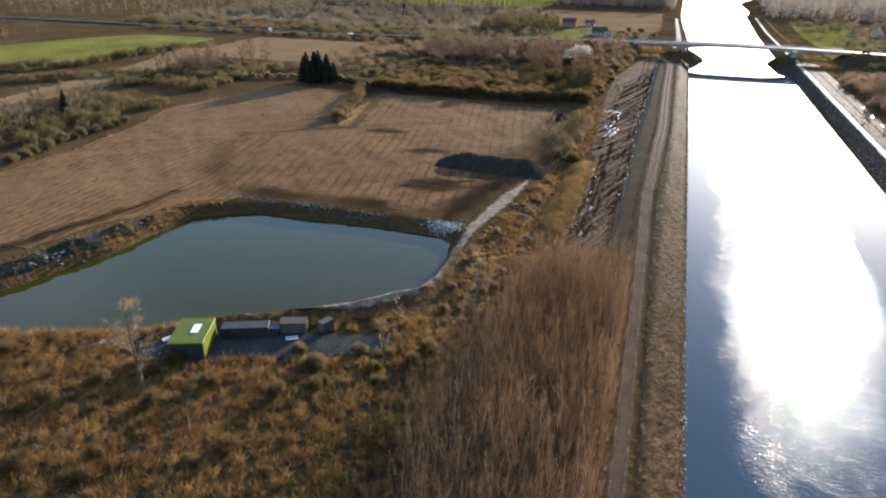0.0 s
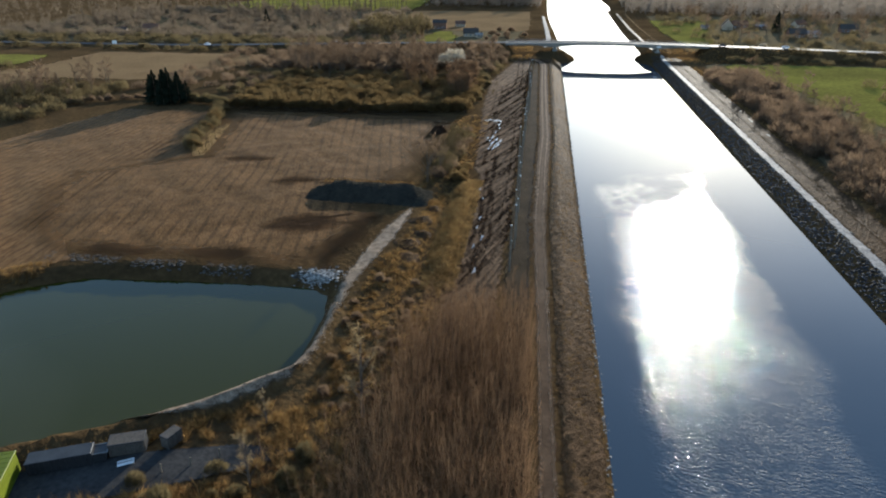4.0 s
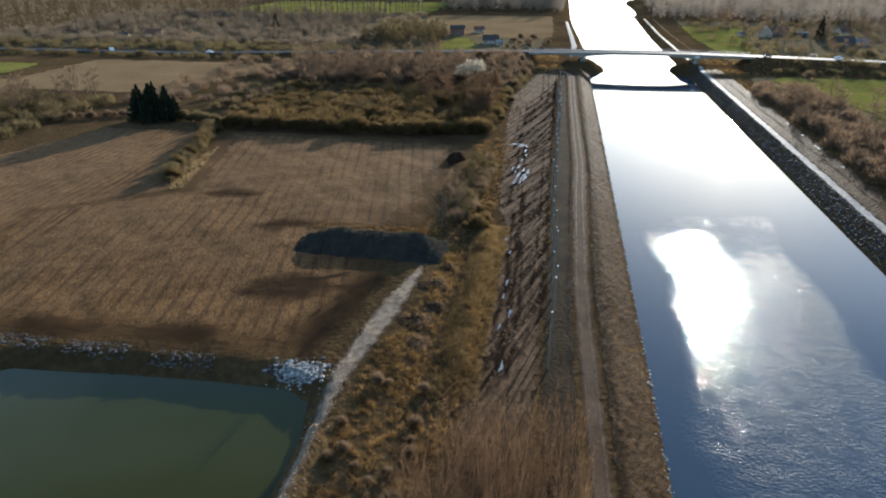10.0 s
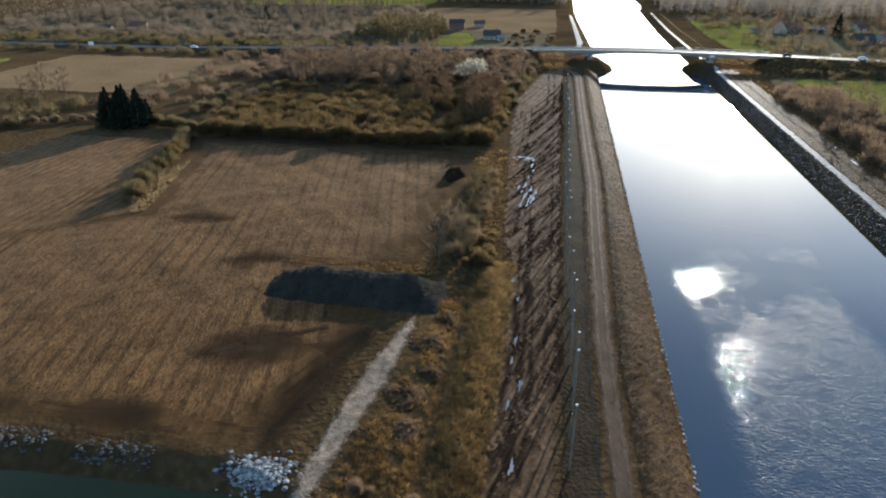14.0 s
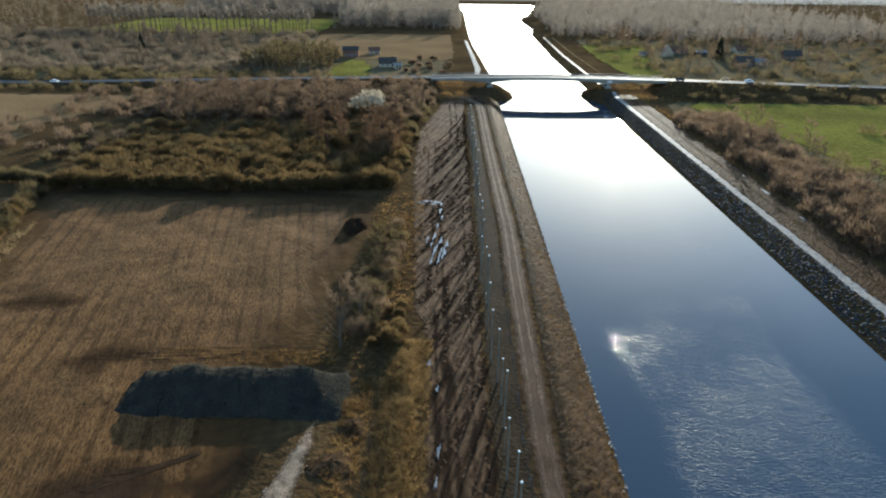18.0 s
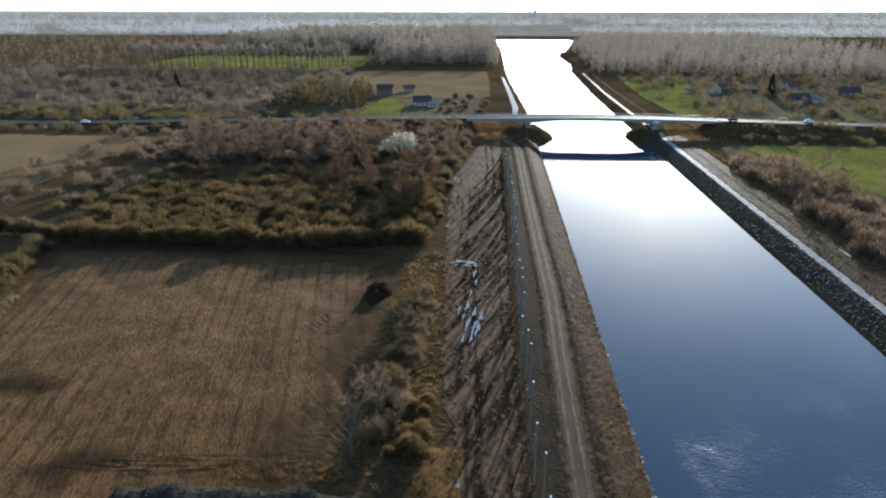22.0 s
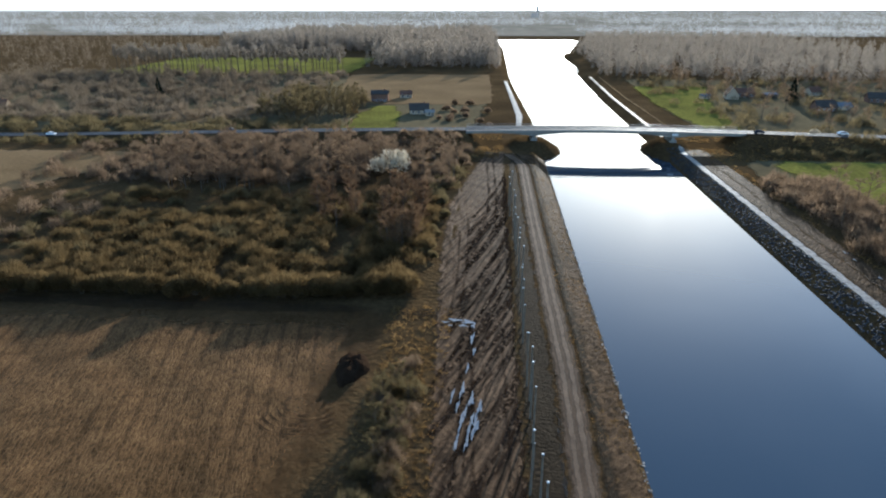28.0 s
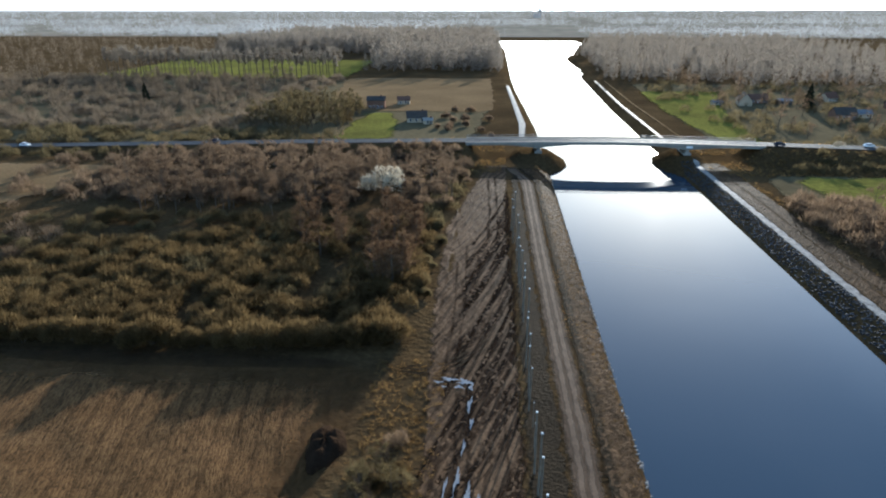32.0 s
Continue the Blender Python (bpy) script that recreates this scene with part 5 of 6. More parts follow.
# slim trees near the pond
SLIM = tree_meshes(11.5, 1.7, 24, 1500, 0.011, 91, M_BARK, M_STRAW, 0.15, 1.3, twig=0.05)
for x, y, s in ((-76, 51, 1.4), (-34.5, 83, 1.4), (-45, 68.5, 0.8), (-47.5, 80, 0.5)):
    stand("slim_tree", "slim young leafless tree near the pond", "tree", "pond-side trees", *SLIM, x, y, s, rnd.uniform(0, 6))

# willow thicket beside the towpath
g = np.random.RandomState(5)


def thicket_places(n):
    y = 22 + 116 * g.uniform(0, 1, n) ** 0.95
    keep = g.uniform(0, 1, n) * np.interp(wobble(y * 1.7, y, 13, 3.0), [-1, 1], [1.25, 0.8]) < np.interp(y, [20, 98, 110, 122], [1, 1, 0.5, 0.0])
    y = y[keep]
    n = len(y)
    l = np.interp(y, [24, 40, 60, 90, 118, 138], [-27, -31, -34, -32, -28.5, -26]) + 3.0 * wobble(y, y, 17) + g.exponential(2.2, n) * g.choice([-1, 0, 1], n)
    r = np.interp(y, [28, 60, 118, 138], [-10.2, -10.6, -11.4, -13])
    return l + (r - l) * g.uniform(0, 1, n), y


def thicket():
    x, y = thicket_places(8200)
    z = height(x, y)
    h = g.uniform(5.5, 12.5, len(x)) * (0.80 + 0.28 * wobble(x, y, 11)) * np.interp(y, [90, 112, 122], [1, 0.82, 0.6])
    p = np.stack([x, y, z - 0.1], 1)
    d = np.stack([g.normal(0, 0.13, len(x)), g.normal(0, 0.13, len(x)), np.ones(len(x))], 1) * h[:, None]
    P, D, W = [p], [d], [np.full(len(x), 0.026)]
    for _ in range(30):
        f = g.uniform(0.2, 0.97, len(x))
        q = p + d * f[:, None]
        v = d * 0.11 * g.uniform(0.6, 1.3, len(x))[:, None] + g.normal(0, 0.46, (len(x), 3))
        P.append(q)
        D.append(v)
        W.append(np.full(len(x), 0.014))
    ob = new("willow_thicket", tri_cloud("willow_thicket", np.concatenate(P), np.concatenate(D), np.concatenate(W), M_WILLOW))
    tagged(ob, "dense reddish-brown thicket of leafless willow saplings", "thicket", kind="stuff")


thicket()


scatter("dry_grass", LONG, spots(19000, -120, -34, 24, 84, 7, 1, cut=-0.15, keep=lambda x, y: (pond_distance(x, y) > np.where(x > -82, 4.6, 1.5)) & ~((x > -86) & (x < -48) & (np.abs(y - np.interp(x, [-86, -45], [60, 74.5])) < 4.5))), M_GRASS,
        "tall tawny winter grass in loose tussocks", "grass")
scatter("berm_grass", TUSS, spots(7000, -46, -27.5, 84, 182, 7, 2, 0.5, 1.3, -0.2, keep=lambda x, y: (x > np.interp(y, [84, 130, 150, 182], [-44, -44.5, -41, -38])) & (x < np.interp(y, [84, 130, 182], [-33, -28, -29]))),
        M_GRASS, "golden winter grass on the rough ridge by the pond", "grass")
scatter("ridge_grass", TUSS, spots(4200, -34, -26.8, 122, 188, 9, 12, 0.6, 1.2, -0.8), M_GOLD, "golden winter grass on the ridge beside the mud strip", "grass")
scatter("hedge_reeds", [tussock(14, 1.1, 9)], spots(900, -128, -118, 200, 262, 5, 3, 0.7, 1.2, -0.9, keep=lambda x, y: np.abs(x - np.interp(y, [200, 262], [-119.5, -135])) < 2.0), M_STRAW,
        "pale straw-coloured reeds along the hedge", "reeds")
scatter("bracken", TUSS, spots(5200, -112, -36, 26, 72, 13, 6, 0.7, 1.5, 0.15, keep=lambda x, y: (pond_distance(x, y) > 3.5) & ~((x > -86) & (x < -48) & (np.abs(y - np.interp(x, [-86, -45], [60, 74.5])) < 5.5))), M_BRACKEN, "russet bracken patches in the rough grass", "bracken")
scatter("corner_grass", LONG, spots(2600, -132, -112, 84, 122, 6, 31, 0.5, 1.0, -0.3, keep=lambda x, y: (pond_distance(x, y) > 0.6) & (pond_distance(x, y) < 7)), M_GRASS, "golden grass round the pond's corner", "grass")
scatter("mound_grass", TUSS, spots(500, -72, -42, 180.5, 184.5, 5, 4, 0.5, 0.9, -0.9), M_GRASS, "bright strip of grass behind the spoil mound", "grass")
shrubs(fill(22, -45, -33, 84, 128, lambda x, y: x > -44.5), "brown", "brown bramble bush on the rough berm", "berm brambles", 0.3, 0.6)
shrubs(fill(16, -62, -38, 58, 84, lambda x, y: y < 66 + (x + 62) * 0.5 and pond_distance(x, y) > 8), "dull", "dark olive bush in rough grass near the pond", "grassland bushes", 0.35, 0.8)
shrubs(fill(26, -108, -38, 28, 60), "scrub", "low olive-gold bush in tall grass", "grassland bushes", 0.35, 0.85)

scatter("bank_grass", TUSS, spots(5200, 60.8, 74, 90, 436, 8, 21, 0.5, 1.1, -0.1, keep=lambda x, y: x > 70.8), M_GRASS, "thin tawny grass on the far bank", "grass")
scatter("embankment_grass", TUSS, spots(7000, -60, 150, 412, 474, 9, 22, 0.8, 1.7, -0.3, keep=lambda x, y: (np.abs(y - ROAD_Y) > 6.8) & ((x < -18) | (x > 64)) & (np.abs(x - 66) > 1.0)), M_GRASS,
        "rough tawny grass on the bridge embankments", "grass")
scatter("canal_side_grass", TUSS, spots(9000, -8.5, -0.6, 60, 424, 37, 23, 0.2, 0.5, -0.3, keep=lambda x, y: x > np.interp(y, [20, 110, 234, 400], [-5.5, -7.0, -9.2, -7.5])), M_GRASS, "short dry grass on the canal bank", "grass")
scatter("verge_grass", TUSS, spots(2600, -18.5, -9.8, 60, 412, 41, 24, 0.2, 0.5, -0.5, keep=lambda x, y: x < np.interp(y, [20, 110, 234, 400], [-9.8, -11.8, -15.6, -13.6])), M_DULL, "short dull grass on the dark verge", "grass")

def turned(name, x, y, deg, label, category, z=None):
    ob = tagged(new(name), label, category)
    ob.location, ob.rotation_euler = (x, y, float(height(x, y)) + 0.1 if z is None else z), (0, 0, radians(deg))
    return ob


# woods beyond the road
trees([(x + rnd.uniform(-1, 1), y0 + (x + 270) * -0.05 + rnd.uniform(-2, 2)) for y0 in (748, 764) for x in range(-378, -160, 6)], "poplar", "poplar_tree", "tall straight leafless poplar in plantation rows", "poplar plantation", 0.85, 1.05)
trees(fill(120, -430, -176, 545, 690, lambda x, y: wobble(x, y, 60, 2.0) > -0.5), "young", "young_poplar", "pale slender leafless poplar beyond the road", "pale copse", 0.8, 1.25)
trees(fill(80, -156, -102, 486, 560), "dark", "bare_tree", "dark leafless tree in a dense clump beyond the road", "dark clump", 0.9, 1.25)
bushes("north_roadside_scrub", fill(300, -460, -104, 452, 486), M_DULL, "dull scrub north of the road", 0.8, 1.6)
bushes("copse_floor_scrub", fill(900, -460, -140, 486, 735, lambda x, y: wobble(x, y, 60, 2.0) > -0.6 and not (x > -150 and y > 600)), M_TAN, "pale scrub under leafless poplars", 1.0, 2.0)
shrubs(fill(14, -56, -22, 466, 560), "brown", "brown leafless bush near the village house", "garden bushes", 0.9, 1.5)
shrubs(fill(7, -114, -98, 515, 600), "scrub", "yellow-green garden bush on a lawn", "garden bushes", 1.0, 1.5)
bushes("village_scrub", fill(420, 88, 400, 456, 720, lambda x, y: wobble(x, y, 45, 2.5) > 0), M_DULL, "dull garden shrubs in the village", 0.8, 1.6)
trees(fill(90, 112, 360, 470, 720), "bare", "bare_tree", "leafless tree in the village", "village trees", 0.8, 1.3)


def wood(name, n, x0, x1, y0, y1, mat, label, h, keep=lambda x, y: x == x, blades=70, seed=1, fat=1.0):
    q = np.random.RandomState(seed)
    x, y = q.uniform(x0, x1, n), q.uniform(y0, y1, n)
    ok = keep(x, y)
    x, y = x[ok], y[ok]
    n = len(x)
    hh = h * q.uniform(0.7, 1.15, n)
    z = height(x, y)
    P, D, W = [np.stack([x, y, z - 0.3], 1)], [np.stack([0 * x, 0 * x, hh], 1)], [np.full(n, 0.13)]
    for _ in range(blades):
        f = q.uniform(0.06, 0.97, n)
        a = q.uniform(0, 6.283, n)
        r = 0.17 * fat * hh * np.sin(np.clip(f * 1.05, 0, 1) * math.pi) ** 0.6 * q.uniform(0.2, 1.1, n)
        P.append(np.stack([x + r * np.cos(a), y + r * np.sin(a), z + hh * f], 1))
        D.append((np.stack([np.cos(a) * 0.6, np.sin(a) * 0.6, q.uniform(0.0, 0.9, n)], 1) + q.normal(0, 0.35, (n, 3))) * (0.075 * hh)[:, None])
        W.append(0.014 * fat * hh)
    ob = new(name, tri_cloud(name, np.concatenate(P), np.concatenate(D), np.concatenate(W), mat))
    return tagged(ob, label, "woodland", kind="stuff")


wood("poplar_wood", 2400, -380, -16, 800, 1380, M_POPLAR, "dense leafless poplar wood beside the canal", 24, lambda x, y: (x < shore_left(y) - 9) & ((y > 1010) | (x > -150)), 210, 2, 1.0)
wood("east_wood", 1800, 70, 420, 690, 1300, M_POPLAR, "dense leafless wood east of the canal", 17, lambda x, y: (x > shore_right(y) + 14) & ((x > 160) | (y > 730)), 210, 3, 1.0)
wood("west_wood", 2600, -1100, -390, 480, 1400, M_TAN, "leafless woodland in the distance", 12, lambda x, y: wobble(x, y, 160, 4.0) > -0.45, 36, 4, 1.5)
wood("west_hedges", 700, -900, -330, 120, 470, M_TWIG, "leafless hedgerows and copses", 9, lambda x, y: (wobble(x, y, 120, 5.0) > 0.35) & ~((x > -440) & (y > 230) & (y < 400)), 45, 5)
wood("east_copse", 900, 200, 1100, 200, 700, M_TWIG, "leafless trees east of the far bank", 10, lambda x, y: (wobble(x, y, 110, 6.0) > 0.1) & (np.abs(y - ROAD_Y) > 16), 45, 6)
# far woods, copses and church wear the painted haze colour
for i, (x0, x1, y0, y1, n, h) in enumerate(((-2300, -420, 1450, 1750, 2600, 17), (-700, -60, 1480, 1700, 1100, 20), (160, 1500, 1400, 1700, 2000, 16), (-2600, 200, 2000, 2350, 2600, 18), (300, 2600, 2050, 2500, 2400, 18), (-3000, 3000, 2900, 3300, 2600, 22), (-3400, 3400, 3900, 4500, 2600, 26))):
    wood("distant_wood", n, x0, x1, y0, y1, M_HAZY, "far leafless wood painted pale for haze", h, lambda x, y: (wobble(x, y, 520, 7.0 + i) > -0.45) & ((x < -120) | (x > 150) | (y > 1900)), 14, 17 + i, 4.0)
wood("distant_copse", 2600, -3400, 3400, 1450, 4600, M_HAZY, "scattered far copses painted pale for haze", 14, lambda x, y: wobble(x, y, 260, 9.0) > 0.25, 14, 29, 4.0)
church = turned("church", 1005 - 840, 4000 - 900, 0, "far church with a pointed spire on the skyline, painted pale for haze", "church")
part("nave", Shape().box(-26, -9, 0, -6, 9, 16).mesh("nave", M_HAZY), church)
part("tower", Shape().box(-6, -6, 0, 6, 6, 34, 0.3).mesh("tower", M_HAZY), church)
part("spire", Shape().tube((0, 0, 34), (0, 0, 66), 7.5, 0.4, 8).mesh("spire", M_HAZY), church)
wood("distant_wood_east", 1200, 420, 1700, 690, 1430, M_POPLAR, "leafless woods and gardens in the distance", 14, lambda x, y: wobble(x, y, 170, 8.0) > -0.1, 30, 8, 1.6)

# ---- heaps, spoil and stone ----
def heap(name, x, y, rx, ry, h, mat, label, seed, rot=0.0, n=26, flat=0.0, category="mound"):
    v, f = [], []
    q = random.Random(seed)
    rings = 11
    for i in range(rings + 1):
        t = i / rings
        for k in range(n):
            a = 2 * math.pi * k / n
            w = 1 + 0.13 * math.sin(3 * a + seed) + 0.08 * math.sin(7 * a + 2 * seed)
            px, py = rx * t * w * math.cos(a), ry * t * w * math.sin(a)
            c, s = math.cos(rot), math.sin(rot)
            X, Y = x + px * c - py * s, y + px * s + py * c
            top = h * (1 - max(0.0, (t - flat) / (1 - flat)) ** 1.4) * (1 + 0.18 * math.sin(5 * a + 4 * t + seed)) + q.uniform(-0.14, 0.14) * h * (t < 0.95)
            v.append((X, Y, float(height(X, Y)) + (top if i < rings else -0.3)))
    for i in range(rings):
        for k in range(n):
            f.append((i * n + k, i * n + n + k, i * n + n + (k + 1) % n, i * n + (k + 1) % n))
    ob = new(name, mesh_from(name, v, f, mat, True))
    return tagged(ob, label, category)


heap("manure_mound", -47.7, 241.5, 3.0, 5.6, 1.7, M_DARKSOIL, "dark brown manure mound at the stubble field's edge", 1, flat=0.45)


def spoil_mound():
    """A long bank of spoil with a toothed, dug face."""
    v, f = [], []
    n, prof = 90, [(-1.0, -0.3), (0.6, 0.3), (2.2, 0.95), (4.0, 1.6), (6.0, 2.15), (8.0, 2.5), (9.5, 2.2), (11.2, 0.9), (12.4, -0.3)]
    for i in range(n + 1):
        t = i / n
        x = -74 + 35 * t
        end = min(1.0, 4.5 * t, 6 * (1 - t) + 0.1)
        for y, z in prof:
            k = 0.07 * math.sin(i * 1.35) * (z > 0) + 0.07 * math.sin(i * 0.43 + y)
            yy = 165.8 + 0.02 * (x + 75) + y + (0.22 * math.sin(i * 1.35) if y < 5 else 0.4 * math.sin(i * 0.3))
            v.append((x + 0.5 * math.sin(y + i), yy, float(height(x, yy)) + (1.2 * z + k) * end - (0.3 if end < 0.2 else 0)))
    m = len(prof)
    for i in range(n):
        for k in range(m - 1):
            f.append((i * m + k, i * m + m + k, i * m + m + k + 1, i * m + k + 1))
    tagged(new("spoil_mound", mesh_from("spoil_mound", v, f, M_MOUND, True)), "long dark grassed spoil mound with a furrowed slope", "mound")


spoil_mound()
for i, (x, y, rx, ry, h, a) in enumerate([(-128.5, 75, 7.5, 3.0, 1.0, 1.25), (-125.8, 86, 7.0, 3.2, 1.4, 1.2), (-123.2, 96, 6.0, 2.8, 1.2, 1.3), (-121.5, 104, 4.5, 2.2, 0.8, 1.5)]):
    heap("spoil_tip", x, y, rx, ry, h, M_MOUND if i < 2 else M_BANK, "long grey-brown spoil tip on the pond's shore", i + 3, a, 34, 0.2)["group"] = "spoil tips"
for i, (x, y, r, h) in enumerate([(-38, 136, 2.6, 0.5), (-40, 143, 3.0, 0.6), (-37, 149, 2.2, 0.5), (-39, 157, 2.8, 0.6), (-37, 165, 2.4, 0.5)]):
    heap("soil_mound", x, y, r, r * 1.2, h, M_BANK, "low rough soil heap beside the marl track", i + 13, 0.7 * i)["group"] = "berm heaps"


def rock_mesh(seed):
    q = random.Random(seed)
    bm = bmesh.new()
    bmesh.ops.create_icosphere(bm, subdivisions=1, radius=0.5)
    for v in bm.verts:
        v.co *= q.uniform(0.7, 1.15)
        v.co.z *= 0.42
    me = bpy.data.meshes.new("rock")
    bm.to_mesh(me)
    bm.free()
    return me


def stones(name, places, mat, label, seed):
    """Many loose stones in one object: x, y, size, lift."""
    q = np.random.RandomState(seed)
    base = []
    for k in range(4):
        me = rock_mesh(seed * 10 + k)
        base.append((np.array([tuple(v.co) for v in me.vertices]), [tuple(p.vertices) for p in me.polygons]))
    v, f, off = [], [], 0
    for x, y, s, lift in places:
        bv, bf = base[q.randint(4)]
        a = q.uniform(0, 6.28)
        r = np.array([[math.cos(a), -math.sin(a), 0], [math.sin(a), math.cos(a), 0], [0, 0, 1]])
        v.append(bv @ r.T * s * np.array([1, q.uniform(0.7, 1.2), 1]) + (x, y, float(height(x, y)) + lift))
        f += [tuple(i + off for i in p) for p in bf]
        off += len(bv)
    return tagged(new(name, mesh_from(name, np.concatenate(v), f, mat)), label, "stones", kind="stuff")


q = np.random.RandomState(3)
stones("riprap", [(x, y, s, 0.05) for x, y, s in zip(54 + 4.8 * q.uniform(0, 1, 5200), q.uniform(60, 432, 5200), q.uniform(0.45, 0.95, 5200))], M_RIPRAP, "dark angular riprap stones on the far bank", 4)
stones("shore_stones", [(x, y, s, 0.08) for x, y, s in zip(-0.15 + 0.35 * q.normal(0, 1, 900), q.uniform(40, 425, 900), q.uniform(0.25, 0.6, 900))], M_PALE_STONE, "pale stones along the canal's waterline", 5)
stones("berm_stones", [(x, y, s, 0.12) for x, y, s in zip(q.uniform(58.6, 61.5, 2200), q.uniform(60, 432, 2200), q.uniform(0.25, 0.6, 2200))], M_PALE_STONE, "pale crushed stones on the far berm", 6)
sp = [(x, 123.6 + 0.03 * (x + 118) * 0 + dy, s, 0.0) for x, dy, s in zip(q.uniform(-116, -52, 900), q.uniform(0.2, 3.8, 900), q.uniform(0.2, 0.85, 900)) if wobble(x, dy * 0, 17, 2.0) > -0.2]
stones("pond_rubble", sp, M_GREYBOX, "grey-blue rubble along the pond's far shore", 7)
ty = q.uniform(72, 102, 420)
stones("tip_rubble", [(x, y, s, 0.5) for x, y, s in zip(-125.8 + 0.22 * (ty - 86) + q.normal(0, 1.5, 420), ty, q.uniform(0.3, 1.3, 420))], M_GREYBOX, "grey-brown boulders dumped on the spoil tips", 11)
ky = q.uniform(86, 164, 700)
stones("track_pebbles", [(x, y, s, 0.14) for x, y, s in zip(np.interp(ky, [86, 90, 94, 98, 121, 140, 165], [-53, -49.3, -47, -46.6, -48.2, -46.2, -43]) + q.normal(0, 1.1, 700), ky, q.uniform(0.12, 0.4, 700))], M_TRACK, "loose marl lumps on the berm track", 12)
stones("chalk_rubble", [(x, y, s, 0.02) for x, y, s in zip(q.normal(-54.5, 2.0, 420), q.normal(125.6, 1.3, 420), q.uniform(0.25, 0.95, 420))], M_PALE_STONE, "pale chalk rubble tipped at the pond's corner", 8)
stones("mud_clods", [(x, y, s, 0.0) for x, y, s in zip(q.uniform(-36, -19, 1500), q.uniform(120, 420, 1500), q.uniform(0.2, 0.5, 1500))], M_BANK, "dark mud clods on the rutted strip", 9)


# ---- puddles ----
def puddle(x, y, rx, ry, label, seed, rot=0.0):
    pts, q = [], random.Random(seed)
    for k in range(44):
        a = 2 * math.pi * k / 44
        w = 0.8 + 0.3 * math.sin(3 * a + seed) + 0.2 * math.sin(8 * a + 2 * seed) + q.uniform(-0.2, 0.2)
        px, py = rx * w * math.cos(a), ry * w * math.sin(a)
        pts.append((x + px * math.cos(rot) - py * math.sin(rot), y + px * math.sin(rot) + py * math.cos(rot)))
    z = max(float(height(px, py)) for px, py in pts) + 0.24
    ob = sheet("puddle", pts, z, M_PUDDLE, label)
    ob["group"] = "puddles"


for i, (x, y, rx, ry) in enumerate([(-30.2, 261.6, 1.7, 0.6), (-27.6, 261.0, 1.3, 0.9), (-28.5, 259.3, 0.9, 0.5), (-26.4, 259.4, 0.4, 1.1), (-26.5, 254, 0.35, 2.2), (-26, 249, 0.3, 1.5), (-27, 243, 0.25, 2.0), (-27.6, 236, 0.35, 2.6), (-26.0, 233, 0.45, 2.2), (-26.9, 229.5, 0.3, 1.6), (-25.7, 228, 0.3, 1.4), (-28.2, 231, 0.25, 1.8), (-27.4, 227, 0.3, 3.0), (-25.2, 226, 0.5, 3.2), (-24.6, 231, 0.4, 2.0), (-27.9, 222, 0.25, 2.6), (-26.1, 225, 0.22, 3.4), (-29.2, 234, 0.22, 2.4), (-32.2, 260.6, 0.9, 0.35), (-31.2, 259.2, 0.5, 0.3), (-26.4, 222, 0.25, 2.2),
                                     (-27, 181, 0.35, 0.9), (-25.5, 174, 0.25, 1.0), (-25, 160, 0.25, 1.4), (-23.5, 148, 0.3, 1.6), (-25, 143, 0.22, 1.3), (-23.6, 131, 0.3, 1.6), (-25.2, 154, 0.2, 1.2)]):
    puddle(x, y, rx, ry, "bright sky-lit puddle in the muddy ruts", i + 1, -0.1)
for i, (x, y, rx, ry) in enumerate([(68.9, 274, 0.45, 3.2), (69.2, 307, 0.4, 1.2), (69.1, 302, 0.35, 0.9), (69, 290, 0.3, 1.0), (68.9, 252, 0.35, 2.0)]):
    puddle(x, y, rx, ry, "bright sky-lit puddle on the far path", i + 40)

# ---- poles along the verge ----
def build_pole(h):
    ob = tagged(new("marker_pole"), "tall thin wooden pole with a white top beside the towpath", "pole", "poles along the verge")
    part("shaft", Shape().tube((0, 0, -0.4), (0, 0, h * 0.5), 0.17, 0.15, 7).tube((0, 0, h * 0.5), (0.05, 0.02, h), 0.15, 0.12, 7).mesh("shaft", M_WOOD), ob)
    part("cap", Shape().box(-0.09, -0.12, h - 0.02, 0.19, 0.16, h + 0.2, 0.04).mesh("cap", M_WHITE), ob, "white painted cap")
    return ob


pole = build_pole(10.2)
pole.location = (-16.4, 132, float(height(-16.4, 132)))
y = 137.5
while y < 352:
    x = -16.5 + 0.5 * math.sin(y * 0.05) + rnd.uniform(-0.55, 0.55)
    m = pose(x, y, float(height(x, y)), rnd.uniform(-1, 1), rnd.uniform(-1, 1), rnd.uniform(0, 360)) @ Matrix.Scale(rnd.choice((1.0, 1.0, 0.95, 0.8, 0.45)), 4)
    copy_thing(pole, m)
    y += rnd.uniform(4.0, 6.4)

# ---- pond-side yard ----
shed = turned("lime_shed", -76, 62.5, 21.8, "lime-green metal shed with a flat roof in the yard", "shed")
part("wall", Shape().box(-2.6, -3.7, 0, 2.6, 3.7, 2.75, 0.03).mesh("wall", M_STEEL), shed, "dark steel wall")
part("roof", Shape().box(-2.75, -3.85, 2.72, 2.75, 3.85, 3.0, 0.05).mesh("roof", M_LIME), shed, "lime-green sheet roof")
for k in range(9):
    part("roof_rib", Shape().box(-2.7, -3.45 + k * 0.85, 3.0, 2.7, -3.4 + k * 0.85, 3.025).mesh("roof_rib", M_LIME), shed)
part("side_panel", Shape().box(2.62, -3.6, 0.1, 2.72, 3.6, 2.7).mesh("side_panel", M_LIME), shed, "lime-green side cladding")
